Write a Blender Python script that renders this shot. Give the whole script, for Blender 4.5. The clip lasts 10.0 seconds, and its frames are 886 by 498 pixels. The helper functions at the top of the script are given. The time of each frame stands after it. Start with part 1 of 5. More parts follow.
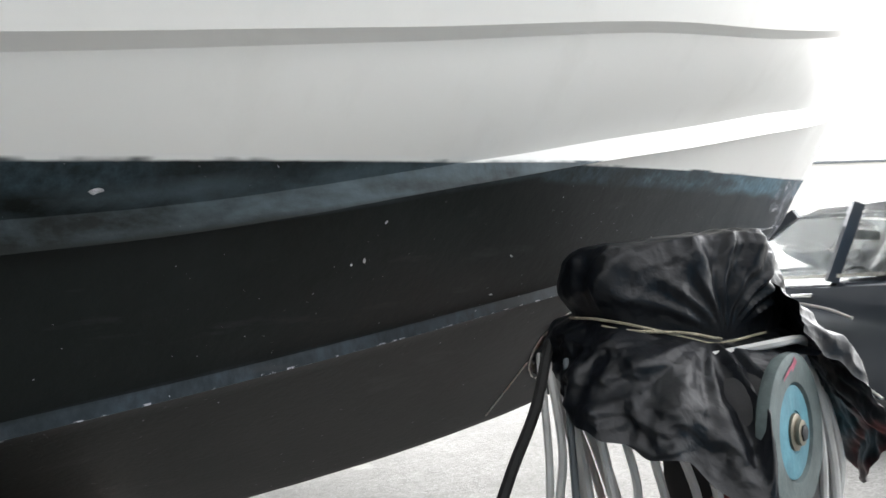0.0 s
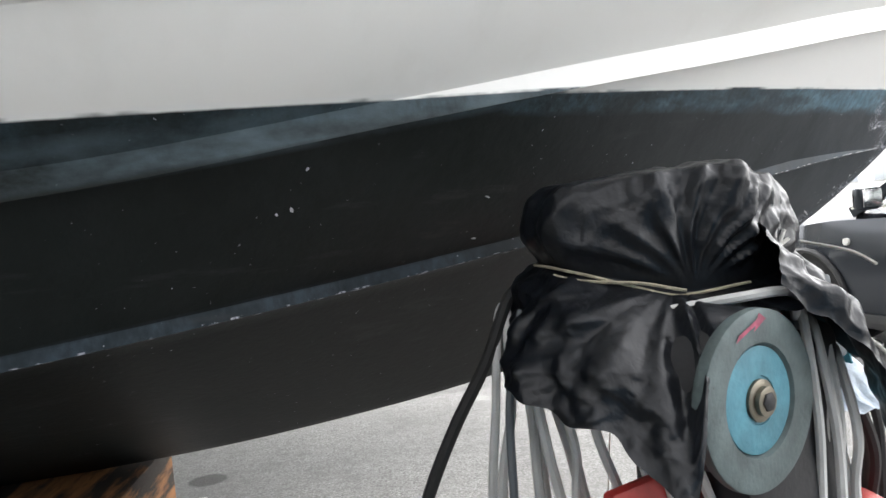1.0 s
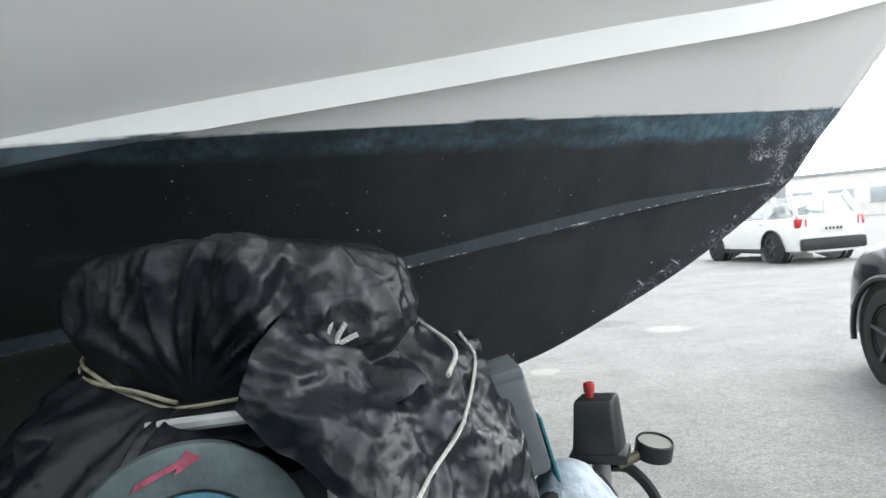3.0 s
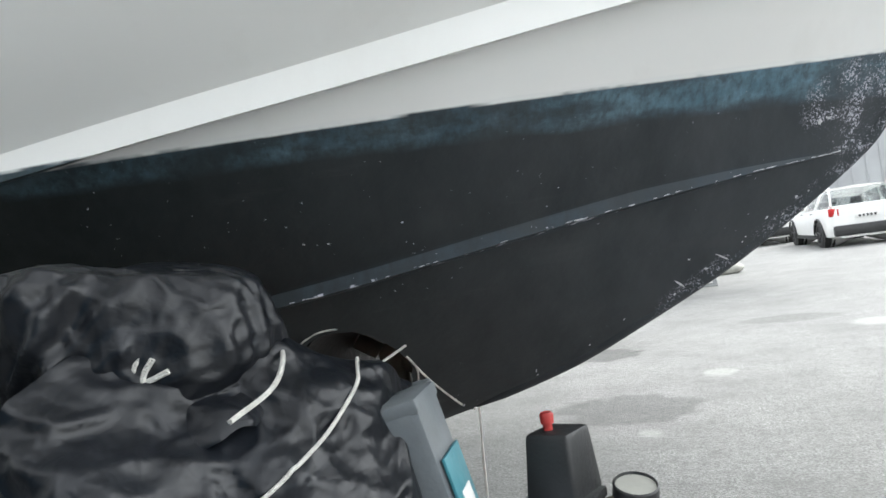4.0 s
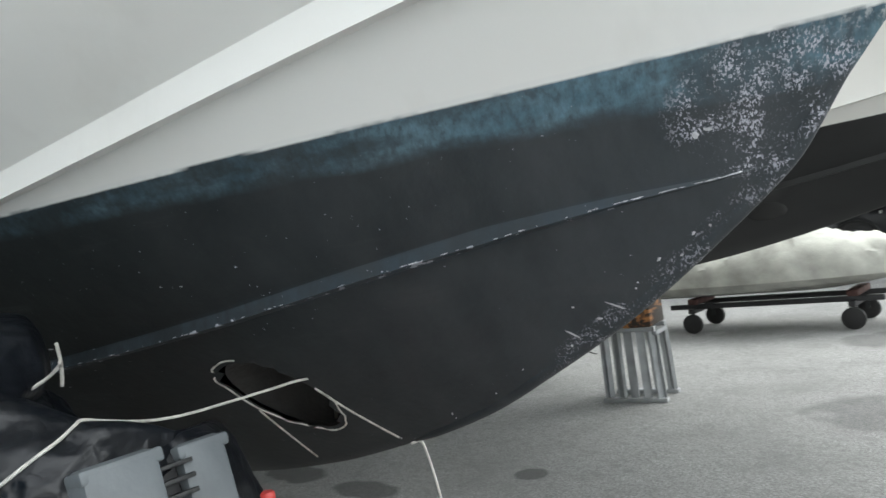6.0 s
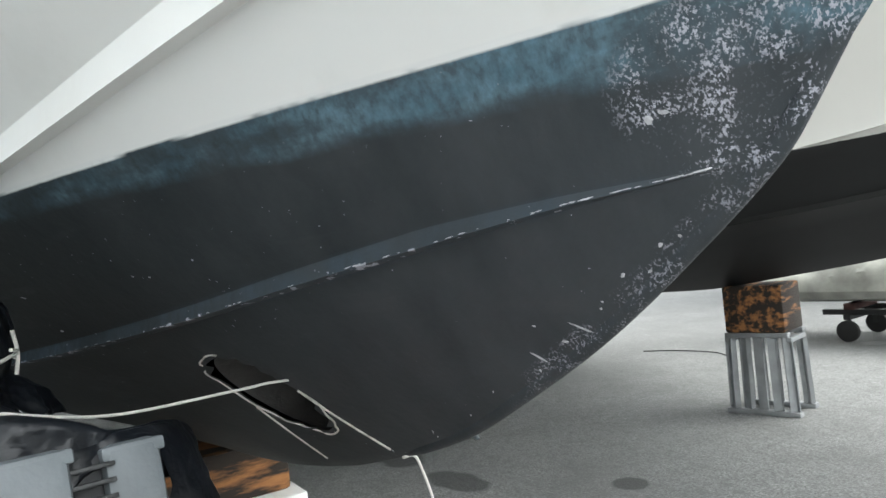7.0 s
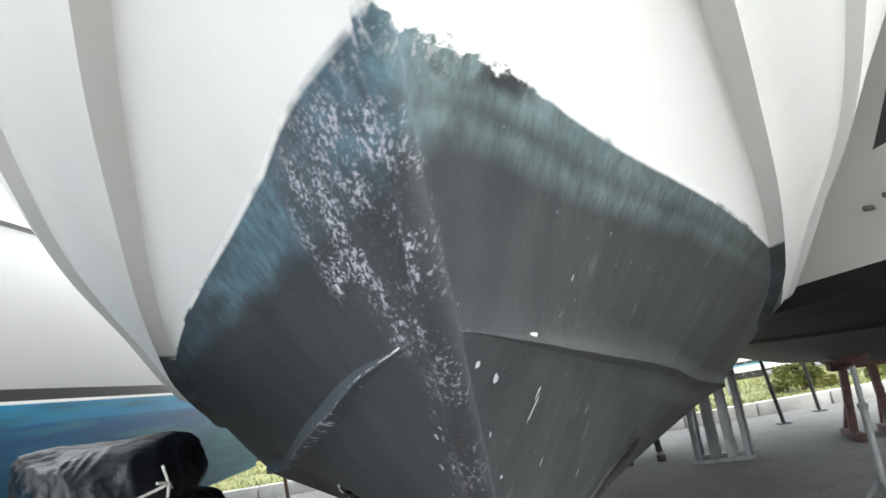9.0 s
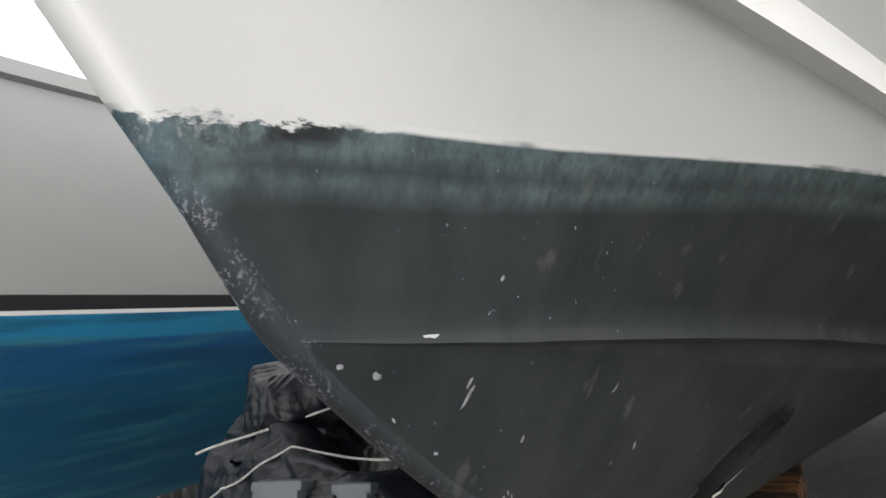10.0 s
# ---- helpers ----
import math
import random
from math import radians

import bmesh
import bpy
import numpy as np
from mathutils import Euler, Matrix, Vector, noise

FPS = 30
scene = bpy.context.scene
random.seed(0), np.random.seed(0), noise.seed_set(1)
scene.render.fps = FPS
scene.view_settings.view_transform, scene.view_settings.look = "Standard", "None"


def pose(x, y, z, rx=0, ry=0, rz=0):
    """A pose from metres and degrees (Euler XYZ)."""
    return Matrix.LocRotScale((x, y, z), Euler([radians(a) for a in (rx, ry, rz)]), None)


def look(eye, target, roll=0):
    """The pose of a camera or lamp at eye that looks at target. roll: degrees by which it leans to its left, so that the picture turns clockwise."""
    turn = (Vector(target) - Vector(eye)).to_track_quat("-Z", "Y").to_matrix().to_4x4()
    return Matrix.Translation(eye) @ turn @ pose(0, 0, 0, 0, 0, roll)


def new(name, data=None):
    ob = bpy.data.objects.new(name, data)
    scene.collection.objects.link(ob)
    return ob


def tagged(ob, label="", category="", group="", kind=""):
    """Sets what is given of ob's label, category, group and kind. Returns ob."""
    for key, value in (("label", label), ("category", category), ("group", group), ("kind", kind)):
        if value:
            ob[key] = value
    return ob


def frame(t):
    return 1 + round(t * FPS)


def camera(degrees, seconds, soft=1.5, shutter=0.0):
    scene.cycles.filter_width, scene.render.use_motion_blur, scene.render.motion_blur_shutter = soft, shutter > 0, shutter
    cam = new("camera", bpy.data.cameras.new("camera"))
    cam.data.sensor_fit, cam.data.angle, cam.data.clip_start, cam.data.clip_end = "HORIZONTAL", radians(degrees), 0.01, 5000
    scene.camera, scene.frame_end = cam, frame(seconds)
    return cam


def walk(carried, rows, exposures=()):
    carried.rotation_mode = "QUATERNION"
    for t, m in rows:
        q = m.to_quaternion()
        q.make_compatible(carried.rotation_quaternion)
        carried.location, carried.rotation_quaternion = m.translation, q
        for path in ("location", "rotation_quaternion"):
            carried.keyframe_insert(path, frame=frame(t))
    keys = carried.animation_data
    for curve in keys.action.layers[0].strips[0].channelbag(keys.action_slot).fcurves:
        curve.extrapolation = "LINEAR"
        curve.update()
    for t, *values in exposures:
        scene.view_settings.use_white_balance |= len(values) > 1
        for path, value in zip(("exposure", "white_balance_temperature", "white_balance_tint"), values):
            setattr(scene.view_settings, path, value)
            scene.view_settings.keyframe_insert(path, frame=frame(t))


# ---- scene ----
from mathutils.bvhtree import BVHTree

cam = camera(63.4, 10.0, shutter=0.15)
PATH = [
    (0, (-1.824, -1.719, 1.218), (-1.152, 0.163, 1.291), -4.0),
    (0.5, (-1.582, -1.72, 1.203), (-1.316, 0.263, 1.208), -5.0),
    (1, (-1.482, -1.724, 1.215), (-1.264, 0.262, 1.131), -5.3),
    (1.5, (-1.307, -1.658, 1.226), (-1.116, 0.332, 1.148), -4.7),
    (2, (-1.078, -1.615, 1.242), (-0.808, 0.366, 1.272), -6.5),
    (3.5, (-0.582, -1.447, 1.241), (-1.025, 0.502, 1.183), -5.6),
    (4, (-0.397, -1.331, 1.219), (-1.07, 0.552, 1.228), -7.9),
    (4.5, (-0.211, -1.234, 1.246), (-1.091, 0.562, 1.241), -6.0),
    (5, (-0.112, -1.089, 1.244), (-1.046, 0.679, 1.305), -5.3),
    (5.5, (-0.002, -0.951, 1.247), (-1.013, 0.774, 1.289), -7.6),
    (6, (0.18, -0.843, 1.255), (-1.268, 0.537, 1.254), -8.3),
    (6.2, (0.222, -0.799, 1.262), (-1.328, 0.464, 1.286), -8.2),
    (7.3, (0.241, -0.443, 1.242), (-1.551, 0.444, 1.251), -6.9),
    (7.5, (0.278, -0.364, 1.243), (-1.595, 0.337, 1.284), -8.3),
    (8, (0.329, -0.228, 1.258), (-1.632, 0.159, 1.338), -8.6),
    (8.5, (0.288, -0.106, 1.242), (-1.706, 0.048, 1.291), -7.1),
    (9, (0.283, 0.025, 1.272), (-1.687, -0.049, 1.612), -9.8),
    (9.2, (0.288, 0.093, 1.281), (-1.665, -0.15, 1.638), -10.8),
    (9.5, (0.283, 0.193, 1.301), (-1.575, -0.429, 1.688), -9.0),
    (10, (0.257, 0.335, 1.294), (-1.503, -0.586, 1.512), -6.4),
]
walk(cam, [(t, look(eye, target, roll)) for t, eye, target, roll in PATH], [(t, e + 0.15, k, n) for t, e, k, n in ((0, 2.55, 6650, 10), (0.5, 2.25, 6700, 11), (1, 2.54, 6650, 11), (1.5, 2.68, 6500, 10), (2, 2.32, 6450, 9), (3.5, 2.0, 6400, 7), (4, 2.1, 6420, 7), (5.5, 1.98, 6430, 6), (6.2, 1.96, 6430, 5), (7.5, 2.45, 6410, 5), (8.5, 2.68, 6450, 6), (9.0, 2.48, 6470, 8), (9.5, 1.92, 6560, 11), (10, 1.42, 6640, 11))])

# ---- world and light ----
world = bpy.data.worlds.new("overcast_sky")
scene.world = world
world.use_nodes = True
wn, wl = world.node_tree.nodes, world.node_tree.links
sky = wn.new("ShaderNodeTexSky")
sky.sky_type, sky.sun_disc = "NISHITA", False
sky.sun_elevation, sky.sun_rotation = radians(48), radians(40)
pale = wn.new("ShaderNodeHueSaturation")
pale.inputs["Saturation"].default_value = 0.12
wl.new(sky.outputs[0], pale.inputs["Color"])
wl.new(pale.outputs[0], wn["Background"].inputs[0])
wn["Background"].inputs[1].default_value = 0.15
sun_data = bpy.data.lights.new("sun", "SUN")
sun_data.energy, sun_data.angle, sun_data.color = 0.5, radians(40), (1.0, 0.97, 0.93)
sun = new("sun", sun_data)
sun.matrix_world = look((6, 8, 12), (0, 0, 0))

# ---- materials ----
def material(name, base=(0.5, 0.5, 0.5), rough=0.6, metal=0.0, var=0.15, scale=8.0, bump=0.15, bump_scale=60.0, spec=0.5):
    m = bpy.data.materials.new(name)
    m.use_nodes = True
    n, l = m.node_tree.nodes, m.node_tree.links
    p = n["Principled BSDF"]
    co = n.new("ShaderNodeTexCoord")
    big, fine = n.new("ShaderNodeTexNoise"), n.new("ShaderNodeTexNoise")
    big.inputs["Scale"].default_value, fine.inputs["Scale"].default_value = scale, bump_scale
    big.inputs["Detail"].default_value = fine.inputs["Detail"].default_value = 6
    ramp = n.new("ShaderNodeValToRGB")
    ramp.color_ramp.elements[0].position, ramp.color_ramp.elements[1].position = 0.3, 0.7
    ramp.color_ramp.elements[0].color = (*[c * (1 - var) for c in base], 1)
    ramp.color_ramp.elements[1].color = (*[min(1, c * (1 + var)) for c in base], 1)
    bp = n.new("ShaderNodeBump")
    bp.inputs["Strength"].default_value, bp.inputs["Distance"].default_value = bump, 0.01
    for t in (big, fine):
        l.new(co.outputs["Object"], t.inputs["Vector"])
    l.new(big.outputs[0], ramp.inputs[0])
    l.new(ramp.outputs[0], p.inputs["Base Color"])
    l.new(fine.outputs[0], bp.inputs["Height"])
    l.new(bp.outputs[0], p.inputs["Normal"])
    p.inputs["Roughness"].default_value, p.inputs["Metallic"].default_value = rough, metal
    p.inputs["Specular IOR Level"].default_value = spec
    return m


class Nodes:
    """Short hand for a material's node tree."""
    def __init__(self, name):
        self.m = bpy.data.materials.new(name)
        self.m.use_nodes = True
        self.n, self.l = self.m.node_tree.nodes, self.m.node_tree.links
        self.p = self.n["Principled BSDF"]
        self.co = self.n.new("ShaderNodeTexCoord").outputs["Object"]
        self.xyz = self.n.new("ShaderNodeSeparateXYZ")
        self.l.new(self.co, self.xyz.inputs[0])
        self.x, self.y, self.z = self.xyz.outputs

    def put(self, socket, v):
        if isinstance(v, bpy.types.NodeSocket):
            self.l.new(v, socket)
        else:
            socket.default_value = v

    def math(self, op, a, b=0.0, c=0.0, clamp=False):
        q = self.n.new("ShaderNodeMath")
        q.operation, q.use_clamp = op, clamp
        for s, v in zip(q.inputs, (a, b, c)):
            self.put(s, v)
        return q.outputs[0]

    def noise(self, scale, detail=5.0, stretch=(1, 1, 1), rough=0.6):
        q = self.n.new("ShaderNodeTexNoise")
        mp = self.n.new("ShaderNodeMapping")
        mp.inputs["Scale"].default_value = stretch
        self.l.new(self.co, mp.inputs["Vector"])
        self.l.new(mp.outputs[0], q.inputs["Vector"])
        q.inputs["Scale"].default_value, q.inputs["Detail"].default_value, q.inputs["Roughness"].default_value = scale, detail, rough
        return q.outputs[0]

    def ramp(self, v, lo, hi):
        """0 at lo, 1 at hi, straight between (lo may exceed hi)."""
        q = self.n.new("ShaderNodeMapRange")
        self.put(q.inputs[0], v)
        for i, w in zip((1, 2, 3, 4), (lo, hi, 0.0, 1.0)):
            q.inputs[i].default_value = w
        return q.outputs[0]

    def mix(self, f, a, b):
        q = self.n.new("ShaderNodeMix")
        q.data_type = "RGBA"
        self.put(q.inputs[0], f)
        for s, v in ((q.inputs[6], a), (q.inputs[7], b)):
            self.put(s, v if isinstance(v, bpy.types.NodeSocket) else (*v, 1))
        return q.outputs[2]

    def bump(self, h, strength=0.2, distance=0.005):
        q = self.n.new("ShaderNodeBump")
        q.inputs["Strength"].default_value, q.inputs["Distance"].default_value = strength, distance
        self.l.new(h, q.inputs["Height"])
        self.l.new(q.outputs[0], self.p.inputs["Normal"])

    def done(self, color, rough):
        self.put(self.p.inputs["Base Color"], color)
        self.put(self.p.inputs["Roughness"], rough)
        return self.m


MAT = {}
MAT["rubber"] = material("black_rubber", (0.018, 0.018, 0.018), 0.75)
MAT["plastic"] = material("black_plastic", (0.02, 0.021, 0.022), 0.45, 0, 0.2, 12, 0.1, 200)
MAT["grey_plastic"] = material("grey_motor_housing", (0.13, 0.145, 0.155), 0.5, 0, 0.18, 10, 0.08, 150)
MAT["teal_label"] = material("teal_label", (0.045, 0.2, 0.24), 0.5)
# window grey lightened: the glare haze before the far building is in this colour
MAT["pale_glass"] = material("haze_paled_glass", (0.4, 0.43, 0.45), 0.2, 0, 0.1, 1, 0.0)
MAT["white_print"] = material("white_print", (0.75, 0.75, 0.73), 0.5)
MAT["steel"] = material("galvanised_steel", (0.27, 0.28, 0.285), 0.55, 0.3, 0.2, 9, 0.1, 80)
MAT["rust"] = material("rusty_red_steel", (0.075, 0.035, 0.03), 0.75, 0.1, 0.4, 14)
MAT["dark_steel"] = material("dark_painted_steel", (0.03, 0.03, 0.032), 0.6, 0.2)
MAT["chrome"] = material("chrome", (0.7, 0.7, 0.7), 0.15, 1.0, 0.05)
MAT["glass"] = material("tinted_glass", (0.02, 0.025, 0.027), 0.06, 0, 0.02, 1, 0.0)
MAT["alloy"] = material("dull_alloy", (0.12, 0.12, 0.125), 0.45, 0.6, 0.2, 20)
MAT["suv_paint"] = material("dark_grey_car_paint", (0.03, 0.036, 0.044), 0.16, 0.35, 0.05, 2, 0.01)
MAT["white_paint"] = material("white_car_paint", (0.75, 0.75, 0.74), 0.3, 0, 0.03)
MAT["silver_paint"] = material("silver_car_paint", (0.3, 0.33, 0.36), 0.3, 0.5, 0.05)
MAT["black_paint"] = material("black_car_paint", (0.012, 0.013, 0.015), 0.3, 0.2, 0.05)
MAT["red_lamp"] = material("red_lamp_plastic", (0.4, 0.015, 0.015), 0.25)
MAT["red_paint"] = material("worn_red_paint", (0.42, 0.035, 0.03), 0.45, 0, 0.25, 20, 0.15, 120)
MAT["arrow"] = material("faded_pink_paint", (0.3, 0.07, 0.11), 0.7, 0, 0.45, 70)
MAT["disc"] = material("grey_blue_flywheel", (0.1, 0.13, 0.13), 0.62, 0.1, 0.32, 22, 0.15, 160)
MAT["blue_enamel"] = material("blue_enamel", (0.075, 0.23, 0.29), 0.55, 0.05, 0.3, 26, 0.15, 120)
MAT["cable"] = material("pale_grey_cable", (0.6, 0.6, 0.585), 0.5, 0, 0.15, 15, 0.05)
MAT["rope"] = material("white_rope", (0.62, 0.61, 0.57), 0.8, 0, 0.15, 60, 0.6, 400)
MAT["string"] = material("old_string", (0.42, 0.38, 0.28), 0.85, 0, 0.3, 60, 0.5, 400)
MAT["cloth"] = material("pale_rag", (0.5, 0.56, 0.62), 0.9, 0, 0.3, 25, 0.5, 60)
MAT["canvas"] = material("dirty_white_canvas", (0.36, 0.36, 0.325), 0.9, 0, 0.32, 4, 0.5, 14)
MAT["kerb"] = material("kerb_concrete", (0.4, 0.4, 0.38), 0.85, 0, 0.2, 3)
MAT["grass"] = material("grass_blades", (0.16, 0.17, 0.06), 0.8, 0, 0.4, 2.5)
MAT["leaf"] = material("shrub_leaves", (0.14, 0.15, 0.04), 0.7, 0, 0.45, 4)
MAT["bark"] = material("bark", (0.12, 0.09, 0.07), 0.9)
MAT["hangar"] = material("grey_cladding", (0.33, 0.34, 0.35), 0.6, 0.2, 0.1, 0.6)
MAT["render_wall"] = material("pale_render", (0.75, 0.74, 0.71), 0.85, 0, 0.1, 1)
MAT["tunnel"] = material("dark_tunnel_lining", (0.013, 0.012, 0.011), 0.6, 0, 0.4, 20, 0.3, 90)
MAT["bronze"] = material("dull_bronze", (0.2, 0.18, 0.14), 0.45, 0.7, 0.3, 20)
MAT["sealant"] = material("pale_sealant", (0.5, 0.49, 0.45), 0.7, 0, 0.35, 40, 0.5, 150)
MAT["chip"] = material("chipped_pale_primer", (0.5, 0.5, 0.52), 0.8, 0, 0.35, 120, 0.3, 300)


def bag_plastic():
    k = Nodes("black_plastic_sheet")
    dust = k.math("MULTIPLY", k.ramp(k.noise(9, 6), 0.48, 0.72), 0.6)
    col = k.mix(dust, (0.0045, 0.0058, 0.0085), (0.018, 0.021, 0.027))
    wide = k.math("ABSOLUTE", k.math("SUBTRACT", k.noise(22, 2, (1, 1, 0.55)), 0.5))
    fine = k.math("ABSOLUTE", k.math("SUBTRACT", k.noise(52, 2, (1, 0.6, 1)), 0.5))
    k.bump(k.math("MULTIPLY_ADD", fine, 0.4, wide), 0.3, 0.014)
    k.p.inputs["Specular IOR Level"].default_value = 0.4
    return k.done(col, k.math("MULTIPLY_ADD", k.noise(14, 4), 0.24, 0.24))


def burnt_wood():
    k = Nodes("charred_orange_timber")
    grain = k.noise(7, 7, (9, 1.2, 9))
    char = k.ramp(k.noise(5, 7, (3.5, 0.7, 3.8)), 0.4, 0.52)
    wood = k.mix(grain, (0.14, 0.055, 0.018), (0.46, 0.21, 0.075))
    k.bump(grain, 0.6, 0.006)
    return k.done(k.mix(char, wood, (0.022, 0.016, 0.012)), 0.85)


def asphalt():
    k = Nodes("worn_asphalt")
    fine, mid, big = k.noise(75, 6, (1, 1, 1), 0.78), k.noise(20, 7, (1, 1, 1), 0.7), k.noise(0.9, 6)
    col = k.mix(k.ramp(fine, 0.38, 0.64), (0.12, 0.12, 0.118), (0.46, 0.46, 0.45))
    col = k.mix(k.math("MULTIPLY", k.ramp(mid, 0.45, 0.62), 0.55), col, (0.15, 0.15, 0.147))
    col = k.mix(k.math("MULTIPLY", k.ramp(big, 0.42, 0.7), 0.6), col, (0.17, 0.17, 0.166))
    col = k.mix(k.math("MULTIPLY", k.ramp(k.noise(3.2, 8, (1, 1, 1), 0.65), 0.46, 0.68), 0.4), col, (0.15, 0.15, 0.147))
    # ground past x -2.5 dimmed in colour to offset its bright open light
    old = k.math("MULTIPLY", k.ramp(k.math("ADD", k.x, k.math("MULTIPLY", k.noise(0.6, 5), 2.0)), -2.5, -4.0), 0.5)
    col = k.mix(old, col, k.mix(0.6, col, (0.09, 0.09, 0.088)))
    wob = k.math("MULTIPLY_ADD", k.noise(5, 5), 0.5, -0.25)
    # oil and damp stains: x, y, radius along x and y, strength
    for sx, sy, rx, ry, s in ((-3.83, 1.44, 0.3, 0.13, 0.75), (-4.4, 1.42, 0.3, 0.1, 0.7), (-3.1, 1.45, 0.26, 0.12, 0.7), (-2.37, 2.0, 0.1, 0.09, 0.7), (-1.0, 3.6, 0.5, 0.42, 0.42), (-1.55, 5.75, 0.5, 0.35, 0.5), (-2.2, 9.5, 1.2, 0.5, 0.35), (0.4, 7.2, 0.5, 0.3, 0.25)):
        dx = k.math("DIVIDE", k.math("SUBTRACT", k.x, sx), rx)
        dy = k.math("DIVIDE", k.math("SUBTRACT", k.y, sy), ry)
        r = k.math("ADD", k.math("SQRT", k.math("ADD", k.math("MULTIPLY", dx, dx), k.math("MULTIPLY", dy, dy))), k.math("MULTIPLY", wob, 2.0))
        col = k.mix(k.math("MULTIPLY", k.ramp(r, 1.05, 0.85), s), col, (0.05, 0.05, 0.05))
    for sx, sy, rr in ((-0.81, 2.98, 0.09), (-0.4, 4.6, 0.16), (1.1, 6.5, 0.3), (-3.3, 6.1, 0.12)):
        dx, dy = k.math("SUBTRACT", k.x, sx), k.math("SUBTRACT", k.y, sy)
        r = k.math("ADD", k.math("SQRT", k.math("ADD", k.math("MULTIPLY", dx, dx), k.math("MULTIPLY", dy, dy))), k.math("MULTIPLY", wob, 0.4))
        col = k.mix(k.math("MULTIPLY", k.ramp(r, rr, rr * 0.6), 0.35), col, (0.5, 0.5, 0.48))
    k.bump(k.math("ADD", fine, k.math("MULTIPLY", mid, 0.6)), 0.8, 0.01)
    return k.done(col, 0.9)


def yacht_paint():
    """White gelcoat over worn black antifouling: a faded teal band under the waterline, scraped bow, worn rails."""
    k = Nodes("yacht_hull_paint")
    wob = k.math("MULTIPLY_ADD", k.noise(45, 4), 0.0014, k.math("MULTIPLY_ADD", k.math("MULTIPLY", k.ramp(k.x, -0.3, 0.0), k.ramp(k.y, -0.05, 0.03)), 0.006, k.math("MULTIPLY_ADD", k.ramp(k.x, -0.1, 0.0), 0.001, -0.0007)))
    near_tip = k.math("MULTIPLY", k.ramp(k.x, -0.17, -0.08), k.ramp(k.y, -0.01, 0.012))
    ragged = k.math("MULTIPLY", k.math("MULTIPLY_ADD", k.noise(120, 6, (0.7, 0.7, 1.5), 0.7), 0.03, -0.019), near_tip)
    down = k.math("SUBTRACT", k.math("MULTIPLY_ADD", k.math("MULTIPLY", k.x, k.x), -0.01, k.math("MULTIPLY_ADD", k.x, 0.018, 1.434)), k.z)
    down = k.math("MULTIPLY_ADD", k.math("MULTIPLY", k.ramp(k.x, -0.25, -0.6), k.ramp(k.y, -0.05, 0.03)), 0.007, down)
    edge = k.math("ADD", down, k.math("ADD", wob, ragged))
    below = k.ramp(edge, -0.0015, 0.0015)
    # topsides
    white = k.mix(k.ramp(k.noise(1.4, 5), 0.35, 0.7), (0.79, 0.785, 0.755), (0.83, 0.825, 0.8))
    white = k.mix(k.math("MULTIPLY", k.ramp(k.noise(9, 6, (1, 1, 0.2)), 0.55, 0.8), 0.18), white, (0.52, 0.5, 0.45))
    # antifouling
    cloud, streak, fine = k.noise(4, 6), k.noise(10, 5, (1.2, 1.2, 0.16)), k.noise(70, 4)
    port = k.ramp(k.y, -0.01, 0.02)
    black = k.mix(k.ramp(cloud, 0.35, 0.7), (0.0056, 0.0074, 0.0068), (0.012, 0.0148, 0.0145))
    # port streaks; their paler base also paints in that side's stronger light
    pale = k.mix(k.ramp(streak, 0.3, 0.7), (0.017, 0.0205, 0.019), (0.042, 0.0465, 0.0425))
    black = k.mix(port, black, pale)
    # bow mixed paler, aft left near-black: brightness set in the paint colour
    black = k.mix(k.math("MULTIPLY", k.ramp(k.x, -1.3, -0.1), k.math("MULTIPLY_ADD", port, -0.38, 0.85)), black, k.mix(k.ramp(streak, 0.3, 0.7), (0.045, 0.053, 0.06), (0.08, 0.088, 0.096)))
    # pale mottle, thinned aft to keep the shaded underside dark in colour
    mottle = k.math("MULTIPLY", k.ramp(k.noise(26, 7, (1.3, 1.3, 0.5), 0.7), 0.42, 0.66), k.math("MULTIPLY_ADD", k.ramp(k.x, -2.0, -0.6), 0.45, 0.08))
    black = k.mix(mottle, black, k.mix(0.4, black, (0.04, 0.046, 0.045)))
    rub = k.math("MULTIPLY", k.ramp(k.noise(13, 6, (0.35, 0.35, 2.2)), 0.6, 0.72), 0.3)
    black = k.mix(rub, black, (0.06, 0.062, 0.064))
    fore = k.ramp(k.x, -1.25, -0.1)
    reach = k.math("MULTIPLY_ADD", k.math("MULTIPLY", fore, k.math("SUBTRACT", 1.0, port)), 0.026, k.math("MULTIPLY_ADD", port, 0.014, 0.028))
    band = k.ramp(k.math("DIVIDE", k.math("ADD", down, k.math("MULTIPLY_ADD", k.noise(8, 7), 0.02, -0.01)), reach), 1.2, 0.78)
    brushed = k.math("MULTIPLY_ADD", k.ramp(k.noise(34, 6, (2.4, 2.4, 0.3), 0.7), 0.34, 0.64), 0.75, 0.3)
    cloudy = k.ramp(k.noise(7, 8, (1, 1, 3.0)), 0.41, 0.57)
    depth = k.math("DIVIDE", down, reach)
    edges = k.math("MAXIMUM", k.ramp(depth, 0.7, 0.3), k.ramp(depth, 0.55, 0.85))
    streaky = k.math("MULTIPLY_ADD", edges, 0.45, k.math("MULTIPLY", k.ramp(k.noise(6, 8, (1, 1, 2.5)), 0.34, 0.66), 0.4))
    patch = k.math("MULTIPLY", k.mix(port, k.math("MULTIPLY_ADD", cloudy, 0.75, 0.25), streaky), brushed)
    teal = k.math("MULTIPLY", k.math("MULTIPLY", band, patch), k.math("MULTIPLY_ADD", fore, 0.92, 0.24))
